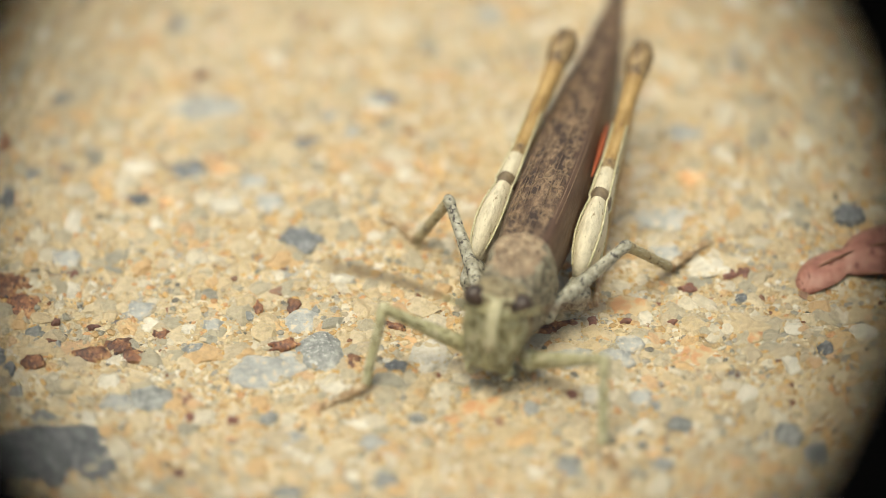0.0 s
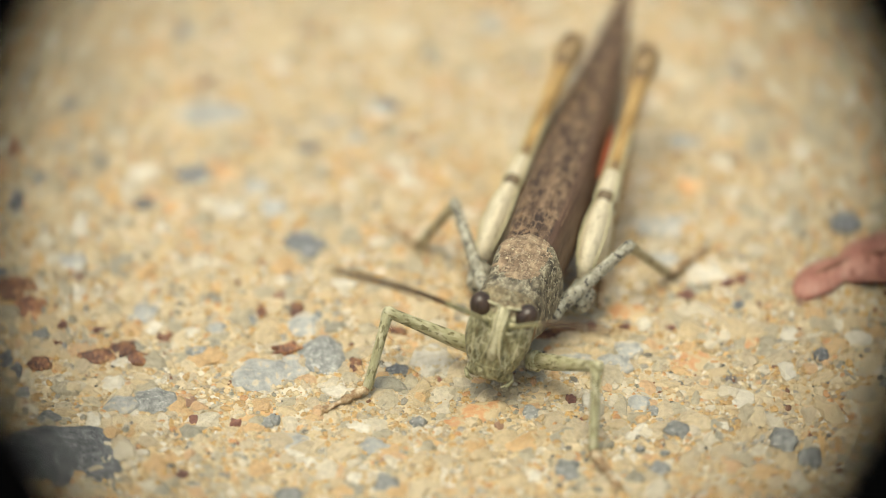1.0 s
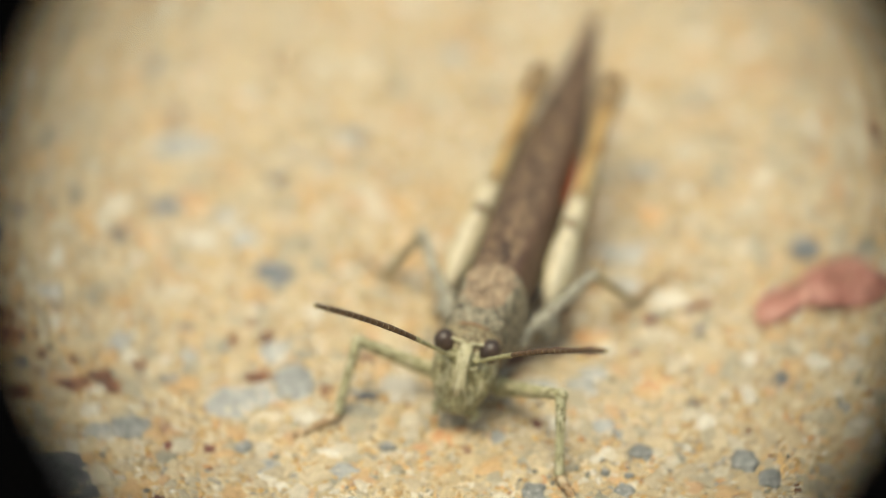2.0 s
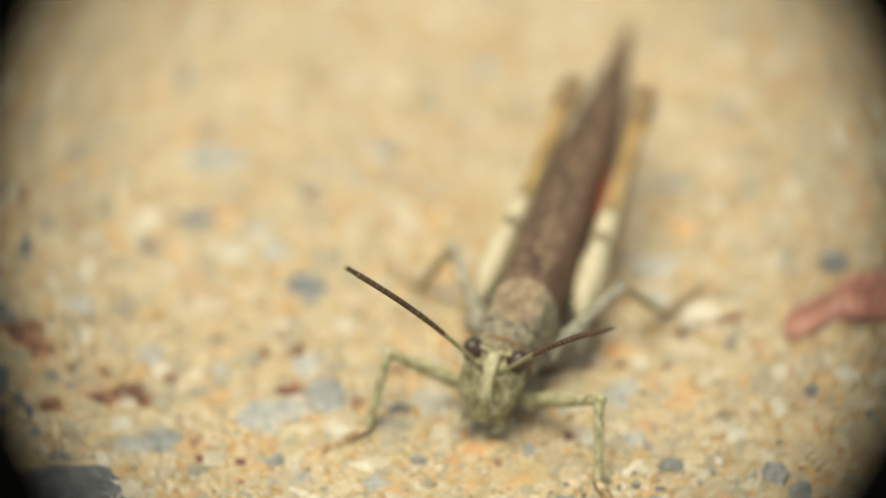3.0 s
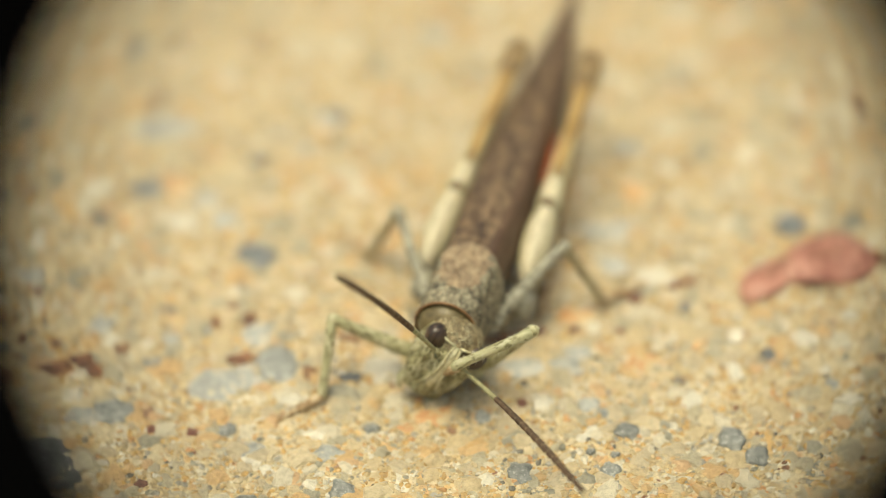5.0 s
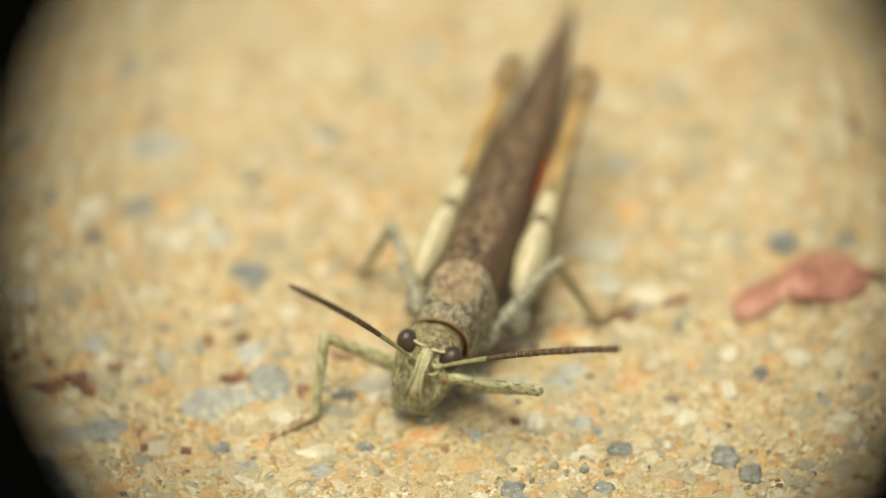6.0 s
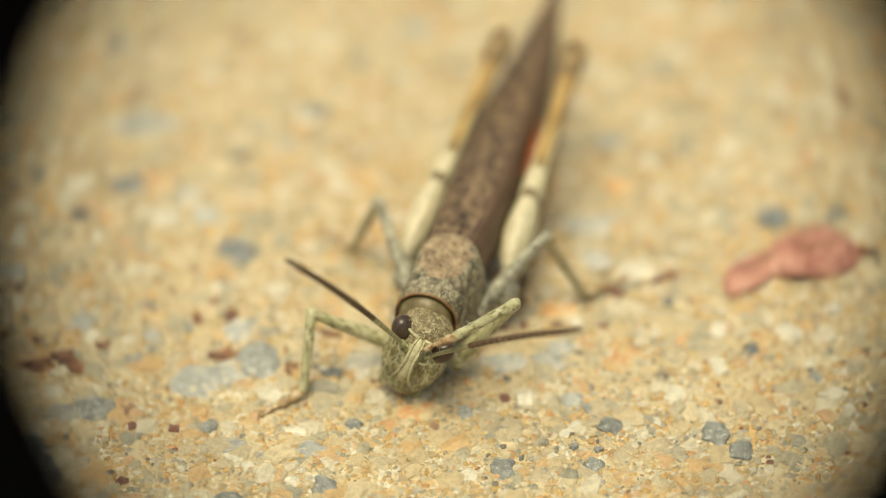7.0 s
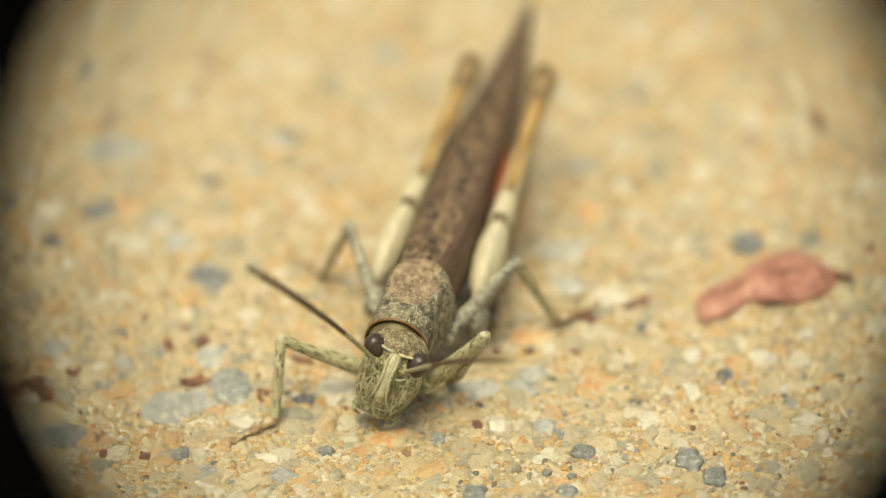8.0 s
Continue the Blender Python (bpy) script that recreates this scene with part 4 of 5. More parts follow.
def make_wing(side):
    bm = bmesh.new()
    n, k = 60, 16
    rings = []
    for i in range(n + 1):
        t = i / n
        y = 3.9 + 25.2 * t
        wide, top = wing_half(t)
        top += 0.03 * side
        row = []
        for j in range(k + 1):
            u = j / k
            if u < 0.55:
                s = -0.18 + 1.18 * u / 0.55
                x, z = side * wide * 0.66 * s, top - 0.28 * max(0, s) ** 2 * (wide / 1.9)
            else:
                v = (u - 0.55) / 0.45
                x, z = side * wide * (0.66 + 0.34 * math.sin(v * math.pi / 2)), top - 0.28 * (wide / 1.9) - 2.1 * (wide / 1.9) ** 0.8 * v ** 1.2
            z += 0.035 * math.cos(j * math.pi) + 0.05 * noise.noise(Vector((x * 1.5, y * 0.7, side)))
            row.append(Vector((x + wing_middle(t), y, z)))
        rings.append(row)
    under = [[p - Vector((side * 0.03, 0, 0.06)) for p in r] for r in rings]
    skin = [a + b[::-1] for a, b in zip(rings, under)]
    loft(bm, skin)
    for f in bm.faces:
        c = f.calc_center_median()
        w, top = wing_half((c.y - 3.9) / 25.2)
        f.material_index = 1 if abs(c.x - wing_middle((c.y - 3.9) / 25.2)) > (0.48 if side > 0 else 0.74) * w + 0.10 * noise.noise(c * 1.9) else 0
    wing = part("wing", bm, [WING, WING_SIDE], grasshopper, "folded brown wing with dark blotches and lengthwise veins")
    for share in (0.14, 0.36, 0.56, 0.66):
        bm = bmesh.new()
        pts = []
        for i in range(30):
            t = 0.10 + 0.78 * i / 29
            wide, top = wing_half(t)
            pts.append((side * wide * share + wing_middle(t), 3.9 + 25.2 * t, top - 0.28 * (share / 0.66) ** 2 * (wide / 1.9) + 0.045))
        tube(bm, pts, 0.024, 5)
        part("vein", bm, VEIN, wing)
    if side < 0:  # pale outer margin
        pts = []
        for i in range(30):
            t = 0.30 + 0.62 * i / 29
            wide, top = wing_half(t)
            pts.append((-0.93 * wide + wing_middle(t), 3.9 + 25.2 * t, top - 0.28 * (wide / 1.9) - 0.75 * (wide / 1.9) ** 0.8))
        part("margin", tube(bmesh.new(), pts, [0.02] + [0.10] * 28 + [0.02], 6), MARGIN, wing, "pale grey outer wing margin")


def make_red_edge():
    pts = []
    for i in range(12):
        t = (11.5 + 5.0 * i / 11 - 3.9) / 25.2
        wide, top = wing_half(t)
        pts.append((wing_middle(t) + 0.96 * wide, 3.9 + 25.2 * t, top - 0.95))
    radii = [0.03 + 0.13 * math.sin(math.pi * i / 11) for i in range(12)]
    part("hind_wing_edge", tube(bmesh.new(), pts, radii, 8), RED_EDGE, grasshopper, "red edge of the folded hind wing")


def segment(name, mat, a, b, stations, label, hair=0.0, seed=1, k=10, slots=None):
    """One joint of a leg from a to b; stations are (share of length, half width, half height)."""
    a, b = Vector(a), Vector(b)
    n = (b - a).length
    bm = limb(bmesh.new(), [(s * n, w, h) for s, w, h in stations], k, slots)
    if hair:
        rng = random.Random(seed)
        for i in range(int(n * 9)):
            y, t = rng.uniform(0.1, 0.98) * n, rng.uniform(0, 2 * math.pi)
            d = Vector((math.cos(t), 0, math.sin(t)))
            root = d * 0.25 + Y * y
            spike(bm, root, root + d * hair * rng.uniform(0.5, 1) + Y * hair * 0.5, 0.018, 1 if not slots else len(mat) - 1)
    ob = part(name, bm, mat, grasshopper, label)
    ob.matrix_basis = aim(a * MM, b - a)
    return ob


def make_leg(key, skin, shin):
    hip, knee, ankle, toe = LEGS[key]
    word = key.split("_")[0]
    made = [segment(word + "_thigh", [skin, HAIR], hip, knee, [(-0.04, 0.30, 0.32), (0.05, 0.42, 0.46), (0.3, 0.40, 0.46), (0.7, 0.31, 0.35), (0.92, 0.28, 0.32), (1.0, 0.33, 0.36), (1.05, 0.2, 0.2)],
                    "mottled olive-grey %s thigh" % word, 0.3, 3),
            segment(word + "_shin", [shin, HAIR], knee, ankle, [(-0.03, 0.24, 0.24), (0.04, 0.32, 0.33), (0.2, 0.27, 0.28), (0.8, 0.25, 0.26), (0.95, 0.29, 0.29), (1.02, 0.20, 0.20)],
                    "slender %s shin with small thorns" % word, 0.35, 7)]
    foot = segment(word + "_foot", [FOOT, HAIR], ankle, toe, [(s, 1.25 * w, 1.15 * h) for s, w, h in ((-0.03, 0.12, 0.14), (0.04, 0.24, 0.22), (0.14, 0.19, 0.17), (0.22, 0.25, 0.22), (0.31, 0.22, 0.19), (0.36, 0.11, 0.11), (0.43, 0.23, 0.2), (0.54, 0.19, 0.17), (0.6, 0.09, 0.09), (0.7, 0.11, 0.1),
                                                      (0.88, 0.15, 0.13), (0.97, 0.25, 0.18), (1.05, 0.1, 0.08))], "orange-brown jointed foot", 0.22, 5)
    n = (Vector(toe) - Vector(ankle)).length
    for s in (-1, 1):
        part("claw", tube(bmesh.new(), [(s * 0.1, n, 0.0), (s * 0.24, n + 0.25, 0.06), (s * 0.32, n + 0.42, -0.1)], [0.07, 0.05, 0.01], 5), KNEE, foot)
    bm = bmesh.new()
    blob(bm, hip, (0.55, 0.6, 0.6), 3, 0.15, hip[0])
    part("hip", bm, skin, grasshopper)
    return made + [foot]


def make_hind_leg(key):
    hip, knee, ankle, toe = LEGS[key]
    st = [(0.0, 0.30, 0.6), (0.03, 0.48, 1.0), (0.08, 0.64, 1.32), (0.15, 0.75, 1.50), (0.22, 0.71, 1.40), (0.28, 0.60, 1.15), (0.315, 0.50, 0.96), (0.335, 0.60, 1.04), (0.355, 0.56, 0.98), (0.40, 0.54, 0.90), (0.455, 0.48, 0.76),
          (0.50, 0.44, 0.66), (0.66, 0.42, 0.54), (0.80, 0.44, 0.50), (0.88, 0.54, 0.58), (0.94, 0.72, 0.76), (0.99, 0.74, 0.76), (1.03, 0.50, 0.52)]
    slots = [0, 0, 0, 0, 0, 0, 1, 1, 0, 0, 3, 2, 2, 2, 3, 3, 3, 3]
    thigh = segment("hind_thigh", [CREAM, BAND, GOLD, KNEE], hip, knee, st, "stout cream hind thigh with dark band and golden end", k=18, slots=slots)
    n = (Vector(knee) - Vector(hip)).length
    for s in (-1, 1):  # long keels on both faces of the thigh
        for h in (0.62, -0.55):
            pts = [(s * (w * 0.86 + 0.02), t * n, h * hh) for t, w, hh in st[1:13]]
            part("thigh_ridge", tube(bmesh.new(), pts, 0.06, 6), [RIDGE], thigh)
    shin = segment("hind_shin", [GOLD, KNEE], knee, ankle, [(-0.02, 0.22, 0.22), (0.03, 0.3, 0.3), (0.1, 0.22, 0.24), (0.9, 0.2, 0.22), (0.97, 0.28, 0.28), (1.02, 0.2, 0.2)], "folded golden-brown hind shin with thorns", 0.5, 11)
    foot = segment("hind_foot", FOOT, ankle, toe, [(-0.03, 0.15, 0.15), (0.1, 0.22, 0.2), (0.4, 0.2, 0.2), (0.5, 0.13, 0.13), (0.7, 0.15, 0.14), (1.0, 0.2, 0.18), (1.05, 0.1, 0.1)], "orange-brown jointed foot")
    bm = bmesh.new()
    blob(bm, (hip[0], hip[1] - 0.5, hip[2] - 0.6), (0.7, 0.95, 1.0), 3, 0.15, hip[0])
    part("hip", bm, GREY_LIMB, grasshopper)
    return [thigh, shin, foot]


head = make_head()
antenna_a, antenna_b = make_antenna(head, -0.57), make_antenna(head, 0.57)
make_body()
make_wing(-1)
make_wing(1)
make_red_edge()
front_leg = make_leg("front_b", LIMB, LIMB)
standing = [make_leg("front_a", LIMB, LIMB), make_leg("middle_a", GREY_LIMB, SHIN), make_leg("middle_b", GREY_LIMB, SHIN), make_hind_leg("hind_a"), make_hind_leg("hind_b")]


# ---- black tube added before the camera to darken the picture's edges ----
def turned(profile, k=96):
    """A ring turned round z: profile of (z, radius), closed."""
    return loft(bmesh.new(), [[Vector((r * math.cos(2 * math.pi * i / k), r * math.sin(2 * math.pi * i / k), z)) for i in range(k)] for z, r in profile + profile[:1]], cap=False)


def make_vignette_tube():
    tube_thing = tagged(new("lens_tube"), "matte black tube added ahead of the camera to darken the picture's edges", "lens tube")
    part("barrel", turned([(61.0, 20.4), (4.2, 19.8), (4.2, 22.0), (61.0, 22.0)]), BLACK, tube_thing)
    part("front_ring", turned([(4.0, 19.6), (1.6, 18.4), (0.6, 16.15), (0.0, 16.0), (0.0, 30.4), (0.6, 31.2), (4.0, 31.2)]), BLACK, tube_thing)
    # narrower stop that spreads the darkening softly inwards
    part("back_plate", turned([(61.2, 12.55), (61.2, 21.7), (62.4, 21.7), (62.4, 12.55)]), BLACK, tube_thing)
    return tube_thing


lens_tube = make_vignette_tube()


# ---- what moves ----
def motions():
    # the animal leans aside a little as it lifts its leg
    walk(grasshopper, [
        (0.0, pose(0.00233, -0.01039, -0.00002, -1.28, 0, -16.08)),
        (1.0, pose(0.00261, -0.01011, 0.00001, -0.78, 0, -16.24)),
        (2.4, pose(0.00261, -0.01016, 0.00000, 0.44, 0, -17.10)),
        (4.5, pose(0.00214, -0.01014, -0.00001, 0.48, 0, -17.69)),
        (6.5, pose(0.00211, -0.00984, 0.00001, 0.60, 0, -18.31)),
        (8.0, pose(0.00197, -0.00973, 0.00002, 0.57, 0, -18.35)),
    ])
    # head
    walk(head, [
        (0.0, pose(-0.00002, 0.00198, 0.00393, -8.38, 3.50, -0.66)),
        (0.5, pose(-0.00015, 0.00153, 0.00390, -8.61, 3.49, -0.60)),
        (1.0, pose(-0.00001, 0.00138, 0.00382, -12.04, 8.26, 0.36)),
        (1.2, pose(-0.00001, 0.00147, 0.00382, -12.09, 8.26, 0.43)),
        (2.3, pose(-0.00001, 0.00079, 0.00363, -12.75, 5.48, 0.72)),
        (2.7, pose(0.00009, 0.00136, 0.00362, -12.84, 5.48, 0.70)),
        (3.0, pose(-0.00007, 0.00129, 0.00357, -13.31, 5.80, -2.95)),
        (3.1, pose(-0.00005, 0.00117, 0.00357, -13.21, 5.80, -3.16)),
        (3.4, pose(0.00028, 0.00091, 0.00353, -14.63, 4.71, -2.26)),
        (3.6, pose(0.00034, 0.00083, 0.00353, -14.63, 4.71, -2.21)),
        (3.8, pose(0.00054, 0.00086, 0.00352, -8.02, 13.02, -0.37)),
        (4.0, pose(0.00034, 0.00089, 0.00352, -8.02, 13.02, -0.32)),
        (4.2, pose(0.00048, 0.00092, 0.00345, 9.10, 35.32, 6.96)),
        (4.6, pose(0.00059, 0.00089, 0.00345, 9.09, 35.32, 7.06)),
        (4.8, pose(0.00056, 0.00087, 0.00345, 9.07, 35.32, 7.12)),
        (5.8, pose(-0.00017, 0.00084, 0.00354, -5.25, 11.97, -4.82)),
        (6.2, pose(-0.00008, 0.00078, 0.00354, -5.28, 11.97, -4.70)),
        (6.4, pose(0.00024, 0.00046, 0.00347, 3.92, 21.02, -8.53)),
        (7.3, pose(0.00040, 0.00039, 0.00347, 3.93, 21.02, -8.47)),
        (7.6, pose(0.00023, 0.00064, 0.00352, -5.57, 15.02, -4.64)),
        (8.0, pose(0.00036, 0.00060, 0.00352, -5.57, 15.02, -4.62)),
    ])
    # antennae, in the head's space
    walk(antenna_a, [
        (0.0, aim((-0.00057, -0.00245, 0.00035), (-0.633, -0.598, 0.492))),
        (0.5, aim((-0.00057, -0.00245, 0.00035), (-0.632, -0.590, 0.502))),
        (0.8, aim((-0.00057, -0.00245, 0.00035), (-0.653, -0.605, 0.455))),
        (1.0, aim((-0.00057, -0.00245, 0.00035), (-0.691, -0.599, 0.404))),
        (1.2, aim((-0.00057, -0.00245, 0.00035), (-0.625, -0.660, 0.417))),
        (2.3, aim((-0.00057, -0.00245, 0.00035), (-0.579, -0.637, 0.508))),
        (2.5, aim((-0.00057, -0.00245, 0.00035), (-0.687, -0.574, 0.446))),
        (2.7, aim((-0.00057, -0.00245, 0.00035), (-0.744, -0.518, 0.422))),
        (2.9, aim((-0.00057, -0.00245, 0.00035), (-0.643, -0.547, 0.535))),
        (3.0, aim((-0.00057, -0.00245, 0.00035), (-0.606, -0.501, 0.618))),
        (3.2, aim((-0.00057, -0.00245, 0.00035), (-0.601, -0.504, 0.620))),
        (3.4, aim((-0.00057, -0.00245, 0.00035), (-0.596, -0.514, 0.617))),
        (3.6, aim((-0.00057, -0.00245, 0.00035), (-0.512, -0.557, 0.654))),
        (3.7, aim((-0.00057, -0.00245, 0.00035), (-0.403, -0.654, 0.640))),
        (3.8, aim((-0.00057, -0.00245, 0.00035), (-0.497, -0.564, 0.659))),
        (3.9, aim((-0.00057, -0.00245, 0.00035), (-0.554, -0.472, 0.686))),
        (4.0, aim((-0.00057, -0.00245, 0.00035), (-0.573, -0.468, 0.672))),
        (4.1, aim((-0.00057, -0.00245, 0.00035), (-0.547, -0.511, 0.663))),
        (4.2, aim((-0.00057, -0.00245, 0.00035), (-0.584, -0.475, 0.658))),
        (4.3, aim((-0.00057, -0.00245, 0.00035), (-0.482, -0.591, 0.647))),
        (4.4, aim((-0.00057, -0.00245, 0.00035), (-0.511, -0.508, 0.693))),
        (4.5, aim((-0.00057, -0.00245, 0.00035), (-0.483, -0.567, 0.667))),
        (4.6, aim((-0.00057, -0.00245, 0.00035), (-0.551, -0.525, 0.648))),
        (4.7, aim((-0.00057, -0.00245, 0.00035), (-0.805, -0.307, 0.508))),
        (5.8, aim((-0.00057, -0.00245, 0.00035), (-0.542, -0.559, 0.627))),
        (5.9, aim((-0.00057, -0.00245, 0.00035), (-0.539, -0.560, 0.629))),
        (6.0, aim((-0.00057, -0.00245, 0.00035), (-0.555, -0.553, 0.622))),
        (6.1, aim((-0.00057, -0.00245, 0.00035), (-0.573, -0.528, 0.627))),
        (6.2, aim((-0.00057, -0.00245, 0.00035), (-0.583, -0.551, 0.597))),
        (6.3, aim((-0.00057, -0.00245, 0.00035), (-0.560, -0.531, 0.636))),
        (6.5, aim((-0.00057, -0.00245, 0.00035), (-0.603, -0.469, 0.645))),
        (6.7, aim((-0.00057, -0.00245, 0.00035), (-0.654, -0.430, 0.623))),
        (7.0, aim((-0.00057, -0.00245, 0.00035), (-0.634, -0.418, 0.650))),
        (7.3, aim((-0.00057, -0.00245, 0.00035), (-0.679, -0.377, 0.630))),
        (7.5, aim((-0.00057, -0.00245, 0.00035), (-0.657, -0.469, 0.590))),
        (7.6, aim((-0.00057, -0.00245, 0.00035), (-0.628, -0.516, 0.583))),
        (7.7, aim((-0.00057, -0.00245, 0.00035), (-0.660, -0.484, 0.575))),
        (7.8, aim((-0.00057, -0.00245, 0.00035), (-0.660, -0.485, 0.573))),
        (7.9, aim((-0.00057, -0.00245, 0.00035), (-0.658, -0.471, 0.587))),
        (8.0, aim((-0.00057, -0.00245, 0.00035), (-0.672, -0.435, 0.600))),
    ])
    walk(antenna_b, [
        (0.0, aim((0.00057, -0.00245, 0.00035), (0.664, -0.502, 0.555))),
        (0.5, aim((0.00057, -0.00245, 0.00035), (0.610, -0.624, 0.488))),
        (1.0, aim((0.00057, -0.00245, 0.00035), (0.537, -0.667, 0.516))),
        (1.2, aim((0.00057, -0.00245, 0.00035), (0.616, -0.626, 0.478))),
        (2.3, aim((0.00057, -0.00245, 0.00035), (0.642, -0.517, 0.567))),
        (2.5, aim((0.00057, -0.00245, 0.00035), (0.581, -0.576, 0.575))),
        (2.7, aim((0.00057, -0.00245, 0.00035), (0.533, -0.586, 0.610))),
        (2.9, aim((0.00057, -0.00245, 0.00035), (0.564, -0.504, 0.654))),
        (3.0, aim((0.00057, -0.00245, 0.00035), (0.562, -0.464, 0.684))),
        (3.2, aim((0.00057, -0.00245, 0.00035), (0.566, -0.452, 0.690))),
        (3.4, aim((0.00057, -0.00245, 0.00035), (0.559, -0.485, 0.672))),
        (3.5, aim((0.00057, -0.00245, 0.00035), (0.560, -0.469, 0.683))),
        (3.6, aim((0.00057, -0.00245, 0.00035), (0.581, -0.465, 0.668))),
        (3.7, aim((0.00057, -0.00245, 0.00035), (0.709, -0.464, 0.531))),
        (3.8, aim((0.00057, -0.00245, 0.00035), (0.598, -0.417, 0.685))),
        (3.9, aim((0.00057, -0.00245, 0.00035), (0.555, -0.365, 0.748))),
        (4.0, aim((0.00057, -0.00245, 0.00035), (0.533, -0.380, 0.756))),
        (4.1, aim((0.00057, -0.00245, 0.00035), (0.519, -0.349, 0.780))),
        (4.2, aim((0.00057, -0.00245, 0.00035), (0.667, -0.369, 0.647))),
        (4.3, aim((0.00057, -0.00245, 0.00035), (0.783, -0.357, 0.509))),
        (4.4, aim((0.00057, -0.00245, 0.00035), (0.846, -0.379, 0.376))),
        (4.5, aim((0.00057, -0.00245, 0.00035), (0.918, -0.056, 0.392))),
        (4.6, aim((0.00057, -0.00245, 0.00035), (0.778, -0.107, 0.620))),
        (4.7, aim((0.00057, -0.00245, 0.00035), (0.490, -0.768, 0.413))),
        (5.8, aim((0.00057, -0.00245, 0.00035), (0.829, -0.041, 0.558))),
        (5.9, aim((0.00057, -0.00245, 0.00035), (0.832, -0.054, 0.552))),
        (6.0, aim((0.00057, -0.00245, 0.00035), (0.810, -0.071, 0.583))),
        (6.1, aim((0.00057, -0.00245, 0.00035), (0.807, -0.063, 0.587))),
        (6.2, aim((0.00057, -0.00245, 0.00035), (0.792, -0.119, 0.599))),
        (6.3, aim((0.00057, -0.00245, 0.00035), (0.606, -0.171, 0.777))),
        (6.5, aim((0.00057, -0.00245, 0.00035), (0.583, 0.000, 0.812))),
        (6.7, aim((0.00057, -0.00245, 0.00035), (0.564, -0.039, 0.825))),
        (7.0, aim((0.00057, -0.00245, 0.00035), (0.574, -0.039, 0.818))),
        (7.3, aim((0.00057, -0.00245, 0.00035), (0.574, -0.111, 0.811))),
        (7.5, aim((0.00057, -0.00245, 0.00035), (0.596, -0.311, 0.741))),
        (7.6, aim((0.00057, -0.00245, 0.00035), (0.635, -0.355, 0.686))),
        (7.7, aim((0.00057, -0.00245, 0.00035), (0.605, -0.383, 0.698))),
        (7.8, aim((0.00057, -0.00245, 0.00035), (0.598, -0.421, 0.682))),
        (7.9, aim((0.00057, -0.00245, 0.00035), (0.475, -0.571, 0.670))),
        (8.0, aim((0.00057, -0.00245, 0.00035), (0.492, -0.463, 0.738))),
    ])
